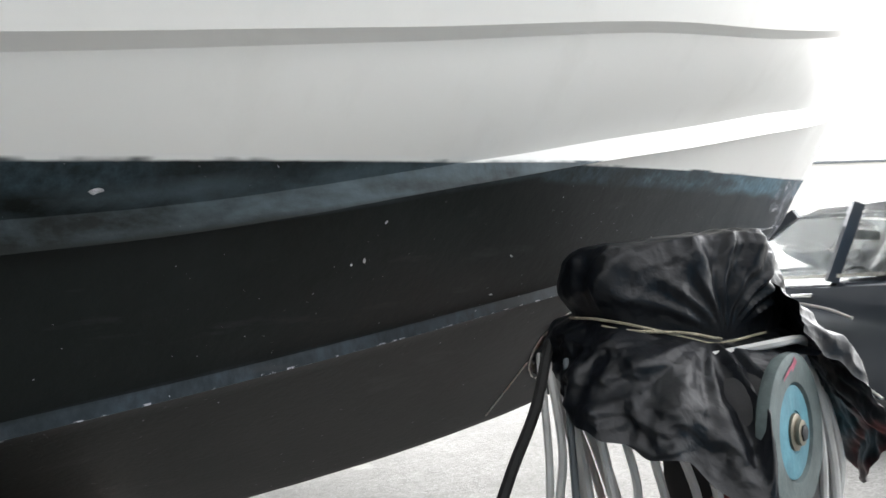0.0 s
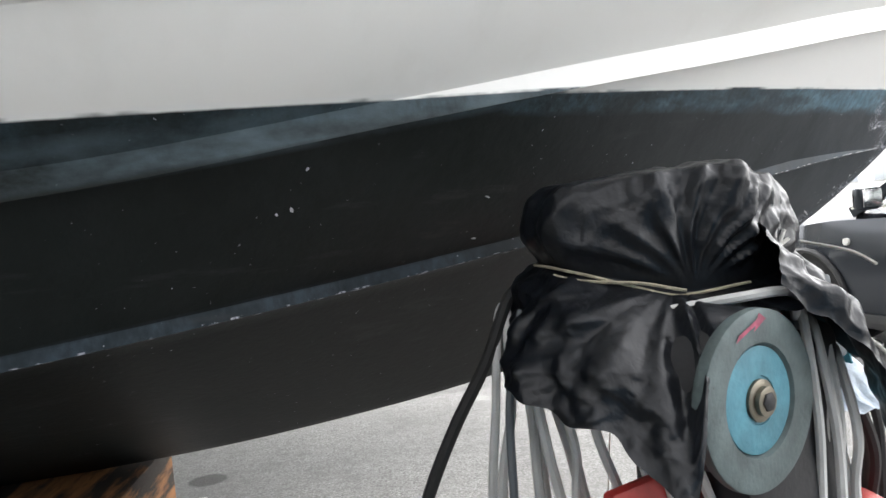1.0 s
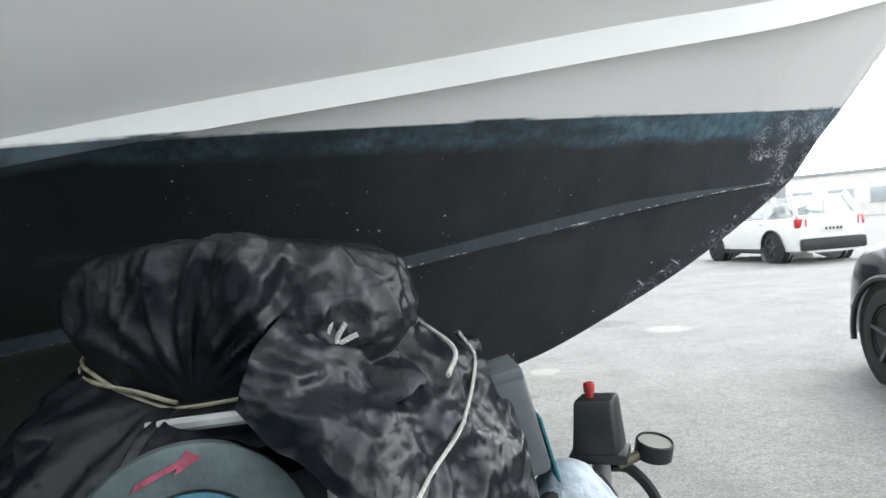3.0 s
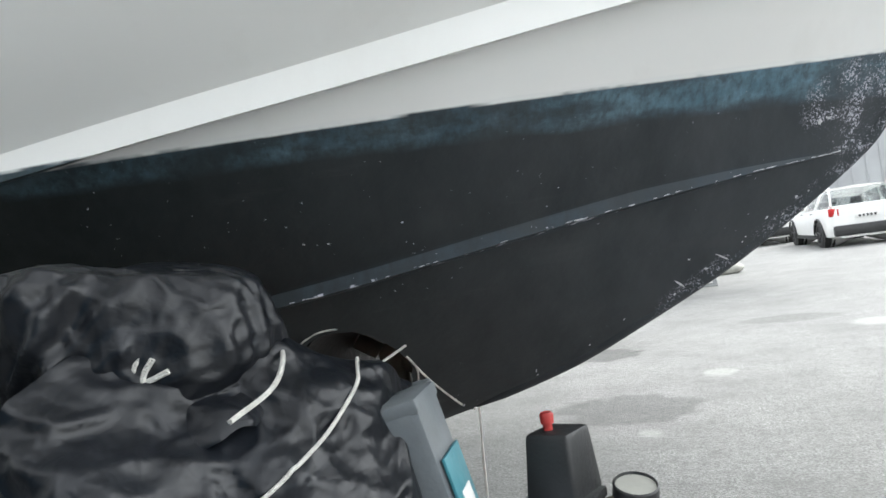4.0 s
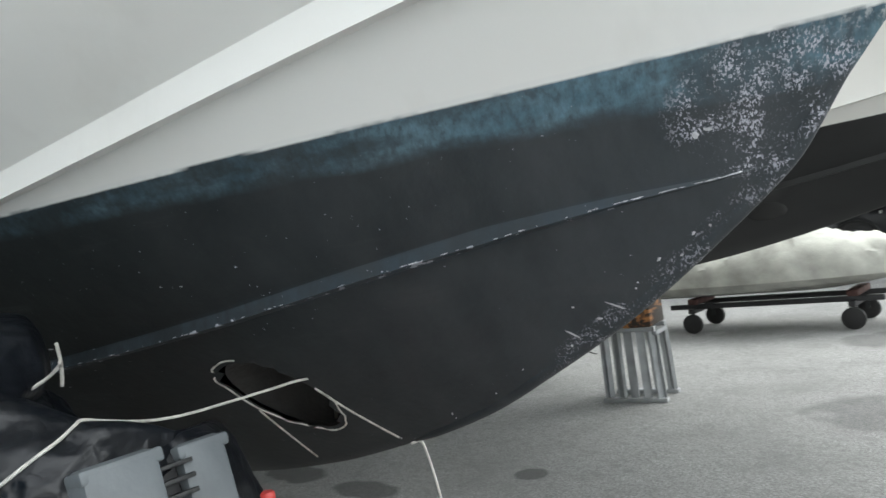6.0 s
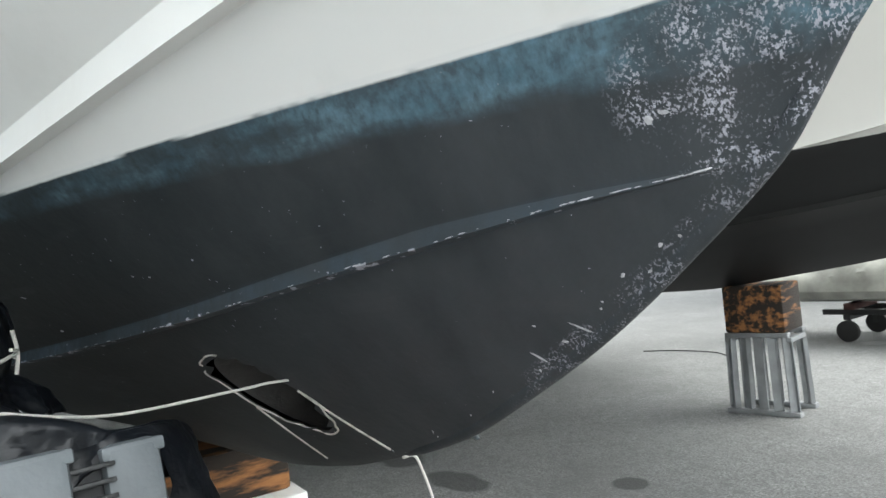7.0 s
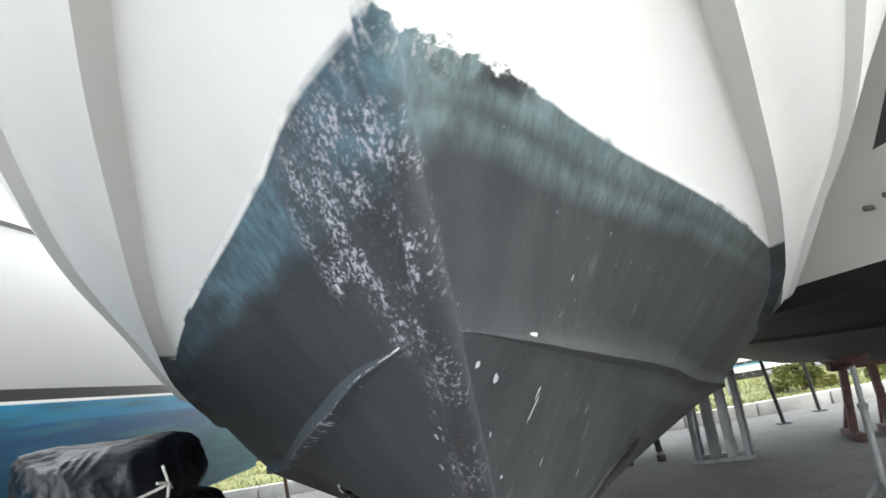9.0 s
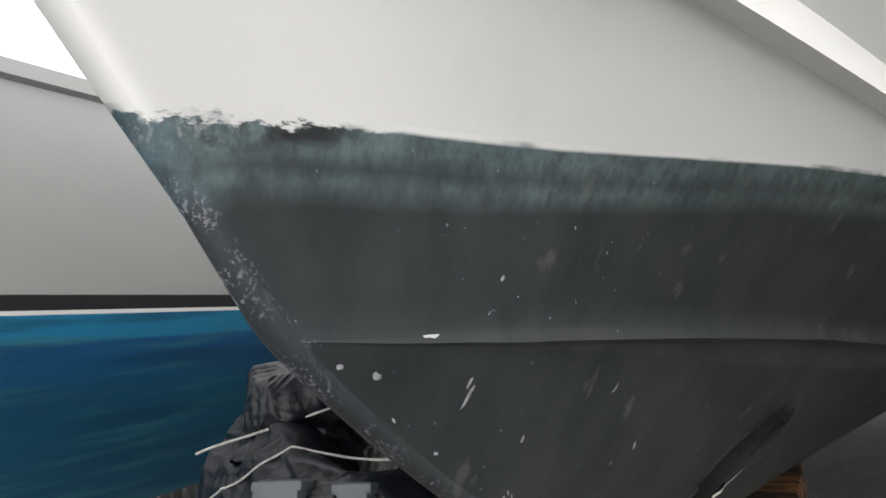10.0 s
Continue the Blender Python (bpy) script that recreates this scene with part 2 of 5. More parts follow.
    blue = k.mix(k.ramp(k.noise(9, 6, (1, 1, 2)), 0.3, 0.7), (0.065, 0.13, 0.17), (0.17, 0.28, 0.34))
    green = k.mix(k.ramp(k.noise(9, 6, (1, 1, 2)), 0.3, 0.7), (0.1, 0.15, 0.155), (0.23, 0.31, 0.31))
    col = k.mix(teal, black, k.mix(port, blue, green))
    smear = k.math("MULTIPLY", k.math("MULTIPLY", k.ramp(k.x, -0.15, -0.11), k.ramp(k.x, -0.02, -0.05)), k.math("MULTIPLY", k.ramp(down, 0.02, 0.009), k.ramp(k.noise(22, 6, (1, 1, 2)), 0.42, 0.56)))
    col = k.mix(k.math("MULTIPLY", k.math("MULTIPLY", smear, port), 0.9), col, (0.022, 0.021, 0.023))
    scratch = k.math("MULTIPLY", k.ramp(k.noise(90, 6, (1.6, 1.6, 0.7), 0.7), 0.5, 0.6), k.math("MULTIPLY", k.ramp(k.x, -0.09, -0.01), k.ramp(down, 0.022, 0.004)))
    col = k.mix(k.math("MULTIPLY", scratch, 0.8), col, (0.5, 0.51, 0.51))
    # worn rails: the strake's and the chine's outer faces
    s = k.math("SUBTRACT", k.z, k.math("MULTIPLY_ADD", k.x, k.math("MULTIPLY_ADD", k.x, k.math("MULTIPLY_ADD", k.x, k.math("MULTIPLY_ADD", k.x, -0.02863, -0.13737), -0.20294), 0.03505), 1.30226))
    tall = k.math("MULTIPLY_ADD", k.ramp(k.x, -0.125, -0.475), 0.018, 0.003)
    face = k.math("MULTIPLY", k.math("MULTIPLY", k.ramp(s, -0.006, 0.0), k.ramp(k.math("DIVIDE", s, tall), 1.25, 0.8)), k.ramp(k.x, -0.17, -0.3))
    worn = k.math("MULTIPLY", face, k.math("MULTIPLY_ADD", k.math("MULTIPLY", k.ramp(k.noise(8, 7), 0.36, 0.6), k.ramp(k.noise(45, 6, (1, 1, 0.5)), 0.3, 0.6)), 0.75, 0.2))
    col = k.mix(worn, col, k.mix(port, (0.045, 0.062, 0.078), (0.062, 0.066, 0.066)))
    u = k.math("ADD", k.x, 1.1)
    c = k.math("SUBTRACT", k.z, k.math("MULTIPLY_ADD", k.math("MULTIPLY", u, u), 0.05, k.math("MULTIPLY_ADD", u, 0.19, 1.403)))
    cface = k.math("MULTIPLY", k.math("MULTIPLY", k.ramp(c, -0.004, 0.006), k.ramp(c, 0.06, 0.045)), k.ramp(k.x, -0.9, -1.2))
    col = k.mix(k.math("MULTIPLY", cface, k.ramp(k.noise(7, 6, (1, 1, 2)), 0.35, 0.7)), col, (0.075, 0.105, 0.12))
    # chips along the strake's lower edge, scattered flecks, and the scraped patch by the stem
    lip = k.math("MULTIPLY", k.math("MULTIPLY", k.ramp(k.math("ABSOLUTE", s), 0.003, 0.0015), k.ramp(k.noise(40, 4), 0.57, 0.6)), k.ramp(port, 1.0, 0.0))
    specks = k.math("MULTIPLY", k.ramp(k.noise(130, 2, (1, 1, 0.8)), 0.735, 0.75), k.ramp(k.noise(5, 3), 0.45, 0.6))
    dx = k.math("DIVIDE", k.math("ADD", k.x, 0.1), 0.125)
    dz = k.math("DIVIDE", k.math("SUBTRACT", k.z, 1.35), 0.08)
    r = k.math("ADD", k.math("MULTIPLY", dx, dx), k.math("MULTIPLY", dz, dz))
    zone = k.math("ADD", k.ramp(r, 1.3, 0.2), k.math("MULTIPLY", k.ramp(k.x, -0.75, -0.2), 0.04))
    zone = k.math("MULTIPLY", zone, k.math("MULTIPLY_ADD", k.ramp(k.y, -0.014, 0.004), -0.93, 1.0))
    stem = k.math("MULTIPLY", k.ramp(k.math("ABSOLUTE", k.math("ADD", k.y, 0.006)), 0.024, 0.012), k.math("MULTIPLY", k.ramp(k.x, -0.62, -0.45), 0.42))
    zone = k.math("MAXIMUM", zone, stem)
    clump = k.math("ADD", k.ramp(k.noise(24, 5, (1, 1, 1), 0.65), 0.42, 0.57), k.math("MULTIPLY", k.ramp(k.noise(70, 3), 0.6, 0.68), 0.6), clamp=True)
    speck = k.ramp(k.math("ADD", k.noise(300, 3, (1.1, 1.1, 0.8), 0.65), k.math("MULTIPLY_ADD", clump, 0.1, k.math("MULTIPLY", zone, 0.06))), 0.655, 0.69)
    scraped = k.math("MULTIPLY", speck, k.math("MULTIPLY", k.ramp(zone, 0.22, 0.6), k.math("MULTIPLY_ADD", clump, 0.9, 0.1)))
    marks = k.math("MAXIMUM", k.math("MAXIMUM", lip, specks), scraped)
    col = k.mix(k.math("MULTIPLY", marks, 0.95), col, (0.48, 0.48, 0.54))
    # rain streaks on the port side
    run = k.math("MULTIPLY", k.ramp(k.noise(16, 3, (1.4, 1.4, 0.06)), 0.66, 0.72), port)
    col = k.mix(k.math("MULTIPLY", run, 0.5), col, (0.14, 0.14, 0.13))
    # bare edge at the waterline
    rim = k.math("MULTIPLY", k.ramp(k.math("ABSOLUTE", edge), 0.0045, 0.002), k.ramp(k.noise(9, 3), 0.36, 0.52))
    out = k.mix(rim, k.mix(below, white, col), (0.78, 0.78, 0.76))
    k.bump(k.math("MULTIPLY", k.math("ADD", fine, k.math("MULTIPLY", marks, 1.5)), below), 0.25, 0.003)
    k.put(k.p.inputs["Specular IOR Level"], k.math("MULTIPLY_ADD", below, k.math("MULTIPLY_ADD", k.ramp(k.x, -2.0, -0.5), 0.12, -0.36), 0.5))
    return k.done(out, k.math("MULTIPLY_ADD", below, k.math("MULTIPLY_ADD", cloud, 0.2, 0.14), 0.3))


def other_paint(name, wl0, slope, low, high, stripe=None):
    """Hull paint of a neighbouring boat; stripe: x, z of its lower end, its rise and its width."""
    k = Nodes(name)
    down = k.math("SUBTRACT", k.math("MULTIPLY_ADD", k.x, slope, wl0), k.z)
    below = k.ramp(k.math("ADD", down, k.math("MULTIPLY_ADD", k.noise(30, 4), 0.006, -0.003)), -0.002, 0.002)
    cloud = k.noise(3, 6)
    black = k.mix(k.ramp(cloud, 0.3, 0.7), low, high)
    white = k.mix(k.noise(1.5, 5), (0.66, 0.65, 0.61), (0.74, 0.73, 0.7))
    if stripe:
        x0, z0, rise, wide = stripe
        fwd = k.math("SUBTRACT", k.x, x0)
        a = k.math("SUBTRACT", k.z, k.math("MULTIPLY_ADD", fwd, 0.07, z0))
        band = k.math("MULTIPLY", k.math("LESS_THAN", a, k.math("MULTIPLY", fwd, rise)), k.math("MULTIPLY", k.math("GREATER_THAN", a, 0.0), k.math("LESS_THAN", a, wide)))
        white = k.mix(band, white, (0.05, 0.05, 0.055))
    k.bump(k.noise(60, 3), 0.1, 0.003)
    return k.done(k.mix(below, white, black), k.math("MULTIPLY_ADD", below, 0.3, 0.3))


def blue_boat_paint():
    k = Nodes("blue_boat_paint")
    h = k.math("MULTIPLY_ADD", k.x, -0.012, k.z)
    wave = k.math("MULTIPLY_ADD", k.noise(2.2, 5, (0.5, 1, 1)), 0.12, -0.06)
    blue = k.mix(k.ramp(k.math("ADD", h, wave), 1.1, 1.45), (0.004, 0.06, 0.11), (0.003, 0.06, 0.16))
    blue = k.mix(k.ramp(k.math("ADD", h, k.math("MULTIPLY", wave, 0.25)), 1.455, 1.47), blue, (0.006, 0.14, 0.26))
    streak = k.math("MULTIPLY", k.ramp(k.noise(3.5, 4, (0.3, 1, 4)), 0.5, 0.64), 0.7)
    blue = k.mix(streak, blue, (0.025, 0.12, 0.15))
    blue = k.mix(k.math("MULTIPLY", k.ramp(k.noise(2.4, 4, (0.25, 1, 3.5)), 0.5, 0.66), 0.6), blue, (0.003, 0.03, 0.07))
    grey = k.mix(k.noise(1.2, 4), (0.25, 0.255, 0.25), (0.3, 0.3, 0.29))
    col = k.mix(k.math("GREATER_THAN", h, 1.6), blue, (0.6, 0.6, 0.58))
    col = k.mix(k.math("GREATER_THAN", h, 1.622), col, (0.012, 0.012, 0.014))
    col = k.mix(k.math("GREATER_THAN", h, 1.70), col, grey)
    k.bump(k.noise(30, 3, (0.5, 1, 3)), 0.15, 0.004)
    return k.done(col, 0.4)


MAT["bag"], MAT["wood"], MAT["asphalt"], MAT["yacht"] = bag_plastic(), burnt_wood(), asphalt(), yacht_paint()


# ---- mesh helpers ----
def part(name, bm, mat, parent=None, label="", smooth=True, sharp=38):
    me = bpy.data.meshes.new(name)
    bm.to_mesh(me)
    bm.free()
    ob = new(name, me)
    me.materials.append(mat)
    if smooth:
        me.polygons.foreach_set("use_smooth", [True] * len(me.polygons))
        me.set_sharp_from_angle(angle=radians(sharp))
    if parent is not None:
        ob.parent = parent
    if label:
        ob["label"] = label
    return ob


def thing(name, label, category, m=None, group="", kind=""):
    ob = new(name)
    if m is not None:
        ob.matrix_world = m
    ob.empty_display_size = 0.1
    return tagged(ob, label, category, group, kind)


def box(size, at=(0, 0, 0), bevel=0.0, turn=(0, 0, 0), bm=None):
    bm = bm or bmesh.new()
    r = bmesh.ops.create_cube(bm, size=1.0, matrix=pose(*at, *turn) @ Matrix.Diagonal((*size, 1)))
    if bevel:
        edges = list({e for v in r["verts"] for e in v.link_edges})
        bmesh.ops.bevel(bm, geom=edges, offset=bevel, segments=2, affect="EDGES", profile=0.5)
    return bm


def rod(a, b, r, r2=None, seg=12, bm=None):
    bm = bm or bmesh.new()
    a, b = Vector(a), Vector(b)
    m = Matrix.Translation((a + b) / 2) @ (b - a).to_track_quat("Z", "Y").to_matrix().to_4x4()
    bmesh.ops.create_cone(bm, cap_ends=True, segments=seg, radius1=r, radius2=r if r2 is None else r2, depth=(b - a).length, matrix=m)
    return bm


def beam(a, b, w, h, bm=None):
    bm = bm or bmesh.new()
    a, b = Vector(a), Vector(b)
    m = Matrix.Translation((a + b) / 2) @ (b - a).to_track_quat("Z", "Y").to_matrix().to_4x4() @ Matrix.Diagonal((w, h, (b - a).length, 1))
    bmesh.ops.create_cube(bm, size=1.0, matrix=m)
    return bm


def spline(points, per=8):
    """Points of a smooth line through the given ones."""
    p = [Vector(q) for q in points]
    p = [2 * p[0] - p[1]] + p + [2 * p[-1] - p[-2]]
    out = []
    for a, b, c, d in zip(p, p[1:], p[2:], p[3:]):
        for i in range(per):
            t = i / per
            out.append(0.5 * (2 * b + (c - a) * t + (2 * a - 5 * b + 4 * c - d) * t * t + (3 * b - a - 3 * c + d) * t ** 3))
    return out + [p[-2]]


def tube(points, r, seg=8, bm=None, per=8):
    bm = bm or bmesh.new()
    line = spline(points, per) if per else [Vector(q) for q in points]
    rings, up = [], Vector((0.31, 0.17, 0.93))
    for i, c in enumerate(line):
        ri = r(i / (len(line) - 1)) if callable(r) else r
        d = (line[min(i + 1, len(line) - 1)] - line[max(i - 1, 0)]).normalized()
        u = d.cross(up)
        u = u.normalized() if u.length > 1e-4 else d.orthogonal().normalized()
        up = u.cross(d)
        rings.append([bm.verts.new(c + ri * (math.cos(6.28319 * k / seg) * u + math.sin(6.28319 * k / seg) * up)) for k in range(seg)])
    for a, b in zip(rings, rings[1:]):
        for k in range(seg):
            bm.faces.new((a[k], a[(k + 1) % seg], b[(k + 1) % seg], b[k]))
    bm.faces.new(rings[0][::-1])
    bm.faces.new(rings[-1])
    return bm


def curve(*knots):
    """A smooth function through (x, value) knots, in order of x."""
    xs, vs = np.array([k[0] for k in knots], float), np.array([k[1] for k in knots], float)
    d = np.diff(vs) / np.diff(xs)
    tan = np.concatenate(([d[0]], [0 if p * q <= 0 else 2 * p * q / (p + q) for p, q in zip(d, d[1:])], [d[-1]]))

    def value(x):
        x = min(max(x, xs[0]), xs[-1])
        i = min(int(np.searchsorted(xs, x, "right")) - 1, len(xs) - 2)
        h = xs[i + 1] - xs[i]
        t = (x - xs[i]) / h
        return float(vs[i] * (2 * t**3 - 3 * t**2 + 1) + h * tan[i] * (t**3 - 2 * t**2 + t) + vs[i + 1] * (3 * t**2 - 2 * t**3) + h * tan[i + 1] * (t**3 - t**2))
    return value


# ---- ground ----
bm = bmesh.new()
bmesh.ops.create_grid(bm, x_segments=40, y_segments=40, size=300)
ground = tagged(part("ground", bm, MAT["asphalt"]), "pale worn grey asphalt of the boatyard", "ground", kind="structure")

# ---- the motor yacht whose bow the camera rounds ----
keel_z = curve((-9, 0.62), (-5, 0.63), (-3, 0.67), (-1.94, 0.725), (-1.47, 0.778), (-1.1, 0.845), (-0.95, 0.883), (-0.83, 0.918), (-0.65, 0.98), (-0.51, 1.048), (-0.36, 1.13), (-0.24, 1.21), (-0.11, 1.312), (0.0, 1.433), (0.15, 1.65), (0.24, 1.75), (0.3, 1.94), (0.6, 2.35), (1.3, 3.0))
strake_b = curve((-9, 1.1), (-5, 1.05), (-3, 0.95), (-1.9, 0.69), (-1.5, 0.535), (-1.3, 0.455), (-1.1, 0.384), (-0.9, 0.314), (-0.7, 0.237), (-0.5, 0.156), (-0.3, 0.085), (-0.2, 0.044), (-0.16, 0.024), (-0.125, 0.0))
strake_z = curve((-9, 0.9), (-5, 0.92), (-3, 0.98), (-1.9, 1.072), (-1.5, 1.112), (-1.3, 1.135), (-1.1, 1.159), (-0.9, 1.186), (-0.7, 1.219), (-0.5, 1.25), (-0.3, 1.277), (-0.2, 1.287), (-0.125, 1.297))
chine_b = curve((-9, 1.75), (-5, 1.65), (-3, 1.222), (-1.9, 0.863), (-1.4, 0.722), (-1.1, 0.615), (-0.8, 0.498), (-0.5, 0.371), (-0.2, 0.237), (0.0, 0.132), (0.08, 0.083), (0.16, 0.0))
chine_z = curve((-9, 1.12), (-5, 1.14), (-3, 1.203), (-1.9, 1.278), (-1.4, 1.353), (-1.1, 1.403), (-0.8, 1.45), (-0.5, 1.502), (-0.2, 1.554), (0.0, 1.604), (0.16, 1.65))
knuckle_b = curve((-9, 1.85), (-5, 1.775), (-3, 1.347), (-2.2, 1.09), (-1.6, 0.902), (-1.1, 0.758), (-0.7, 0.6), (-0.3, 0.412), (0.0, 0.222), (0.3, 0.0))
knuckle_z = curve((-9, 1.27), (-5, 1.3), (-3, 1.336), (-2.2, 1.405), (-1.6, 1.5), (-1.1, 1.586), (-0.7, 1.648), (-0.3, 1.732), (0.0, 1.819), (0.3, 1.94))
sheer_b = curve((-9, 2.05), (-5, 2.05), (-3, 1.95), (-1.5, 1.65), (-0.5, 1.25), (0.5, 0.7), (1.3, 0.0))
sheer_z = curve((-9, 2.5), (-3, 2.7), (1.3, 3.0))


def loft(lines, cols, stern, half=0.014, power=1.6):
    """A hull from lengthwise lines, keel first. A line: its foremost x, a function of x for half breadth and height, and how many rows fill the panel up to it."""
    us = [(i / cols) ** power for i in range(cols + 1)]
    rows = []
    for n, (front, fn, fill, hollow) in enumerate(lines):
        here = []
        for u in us:
            x = front + (stern - front) * u
            y, z = fn(x)
            here.append(Vector((x, max(half(z) if callable(half) else half, y), z)))
        for f in range(1, fill + 1):
            t = f / (fill + 1)
            rows.append([p.lerp(q, t) - Vector((0, hollow * 4 * t * (1 - t) * min(1, 3 * q.y), 0)) for p, q in zip(lines_before, here)])
        rows.append(here)
        lines_before = here
    bm = bmesh.new()
    grid = {}
    for side in (-1, 1):
        grid[side] = [[bm.verts.new((p.x, side * p.y, p.z)) for p in row] for row in rows]
    for side in (-1, 1):
        g = grid[side]
        for j in range(len(g) - 1):
            for i in range(cols):
                q = (g[j][i], g[j][i + 1], g[j + 1][i + 1], g[j + 1][i])
                bm.faces.new(q if side > 0 else q[::-1])
    s, p = grid[-1], grid[1]
    thick = half if callable(half) else lambda z: half
    shoe = [bm.verts.new((v.co.x, 0, v.co.z - thick(v.co.z) * 0.35)) for v in s[0]]
    for i in range(cols):
        bm.faces.new((s[0][i], s[0][i + 1], shoe[i + 1], shoe[i]))
        bm.faces.new((shoe[i], shoe[i + 1], p[0][i + 1], p[0][i]))
    nose = [bm.verts.new((v.co.x + thick(v.co.z) * 0.6, 0, v.co.z - thick(v.co.z) * 0.3)) for v in (r[0] for r in s)]
    for j in range(len(s) - 1):
        bm.faces.new((s[j][0], nose[j], nose[j + 1], s[j + 1][0]))
        bm.faces.new((nose[j], p[j][0], p[j + 1][0], nose[j + 1]))
    for j in range(len(s) - 1):
        bm.faces.new((s[j][-1], s[j + 1][-1], p[j + 1][-1], p[j][-1]))
    for i in range(cols):
        bm.faces.new((s[-1][i], p[-1][i], p[-1][i + 1], s[-1][i + 1]))
    bmesh.ops.recalc_face_normals(bm, faces=bm.faces)
    return bm


def taper(x, end, w, run=0.2):
    return min(1.0, max(0.0, (end - x) / run)) * w


def carve_round(bm, cx, cz, r, keep, depth=None, axis_y=0.0):
    """Cuts a round hole along y through the faces that keep() accepts, and gives its rim, in order round the centre."""
    gone = [f for f in bm.faces if keep(f.calc_center_median()) and all((v.co.x - cx) ** 2 + (v.co.z - cz) ** 2 < (r * 1.25) ** 2 for v in f.verts) and (f.calc_center_median().x - cx) ** 2 + (f.calc_center_median().z - cz) ** 2 < r * r]
    bmesh.ops.delete(bm, geom=gone, context="FACES")
    rim = [v for v in bm.verts if v.is_boundary and keep(v.co) and (v.co.x - cx) ** 2 + (v.co.z - cz) ** 2 < (r * 1.6) ** 2]
    for v in rim:
        dx, dz = v.co.x - cx, v.co.z - cz
        d = math.hypot(dx, dz)
        v.co.x, v.co.z = cx + dx * r / d, cz + dz * r / d
    return rim


yacht = thing("motor_yacht", "white motor yacht with scuffed black antifouling, propped ashore", "boat")
SE, CE = -0.125, 0.16
yacht_lines = [
    (SE, lambda x: (0.0, keel_z(x)), 0, 0),
    (SE, lambda x: (strake_b(x) - taper(x, SE, 0.02, 0.5), strake_z(x) - taper(x, SE, 0.003)), 18, 0),
    (SE, lambda x: (strake_b(x), strake_z(x)), 0, 0),
    (SE, lambda x: (strake_b(x) - taper(x, SE, 0.002), strake_z(x) + taper(x, SE, 0.021, 0.35)), 1, 0),
    (CE, lambda x: (chine_b(x) - taper(x, CE, 0.03), chine_z(x) + taper(x, CE, 0.006)), 12, -0.006),
    (CE, lambda x: (chine_b(x), chine_z(x)), 0, 0),
    (CE, lambda x: (chine_b(x) - taper(x, CE, 0.008), chine_z(x) + taper(x, CE, 0.05 - 0.014 * max(0.0, min(1.0, (-x - 0.5) / 0.8)))), 1, 0),
    (0.3, lambda x: (max(knuckle_b(x), 0.0), knuckle_z(x)), 4, -0.012),
    (0.3, lambda x: (max(knuckle_b(x), 0.0) + taper(x, 0.3, 0.03, 0.6), knuckle_z(x) + taper(x, 0.3, 0.008, 0.6)), 0, 0),
    (1.3, lambda x: (sheer_b(x), sheer_z(x)), 10, 0.0),
]
stem_half = curve((0.5, 0.006), (1.33, 0.006), (1.46, 0.014), (3.1, 0.014))
bm = loft(yacht_lines, 260, -9.0, stem_half)
TX, TZ, TR = -0.995, 1.03, 0.08
for v in bm.verts:
    v.tag = v.co.y > 0 and abs(v.co.z - strake_z(v.co.x) - taper(v.co.x, SE, 0.021, 0.35)) < 0.0005 and abs(abs(v.co.y) - strake_b(v.co.x) + taper(v.co.x, SE, 0.002)) < 0.002
for v in bm.verts:
    if v.co.y > 0.03 and v.co.x < -0.15 and v.co.z < chine_z(v.co.x):
        k0, s0, c0 = keel_z(v.co.x), strake_z(v.co.x), chine_z(v.co.x)
        w = (v.co.z - k0) / (s0 - k0) if v.co.z < s0 else (c0 - v.co.z) / (c0 - s0)
        v.co.z += max(0.0, w) * 0.034 * min(1.0, max(0.0, -0.32 - v.co.x) / 0.6)
for side in (-1, 1):
    carve_round(bm, TX, TZ, TR, lambda c: c.y * side > 0.03 and c.z < 1.16 and -1.3 < c.x < -0.7)
soft_line = {(round(v.co.x, 4), round(v.co.y, 4)) for v in bm.verts if v.tag}
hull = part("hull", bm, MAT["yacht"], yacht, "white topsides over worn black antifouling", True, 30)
for e in hull.data.edges:
    if all(abs(hull.data.vertices[i].co.y) < 0.0145 and hull.data.vertices[i].co.z > 1.36 for i in e.vertices):
        e.use_edge_sharp = False
    if all((round(hull.data.vertices[i].co.x, 4), round(hull.data.vertices[i].co.y, 4)) in soft_line for i in e.vertices):
        e.use_edge_sharp = False
hull_tree = BVHTree.FromPolygons([v.co for v in hull.data.vertices], [tuple(q.vertices) for q in hull.data.polygons])


def on_hull(x, z, side=-1, off=0.0):
    hit, nor, _, _ = hull_tree.ray_cast(Vector((x, side * 3.0, z)), Vector((0, -side, 0)))
    if hit is None:
        return None, None
    nor = nor if nor.y * side > 0 else -nor
    return hit + nor * off, nor


# the bow thruster's tunnel, its rims and blades
bm = bmesh.new()
for ring_y in (-0.3, -0.24, -0.18, -0.12, -0.06, 0.0, 0.06, 0.12, 0.18, 0.24, 0.3):
    for i in range(40):
        a = i * math.tau / 40
        x, z = TX + (TR + 0.0015) * math.cos(a), TZ + (TR + 0.0015) * math.sin(a)
        k = max(0.0, min(0.3, (z - keel_z(x)) / (strake_z(x) - keel_z(x)) * (strake_b(x) - 0.026) - 0.004))
        bm.verts.new((x, max(-k, min(k, ring_y)), z))
bm.verts.ensure_lookup_table()
for j in range(10):
    for i in range(40):
        bm.faces.new([bm.verts[j * 40 + i], bm.verts[j * 40 + (i + 1) % 40], bm.verts[(j + 1) * 40 + (i + 1) % 40], bm.verts[(j + 1) * 40 + i]])
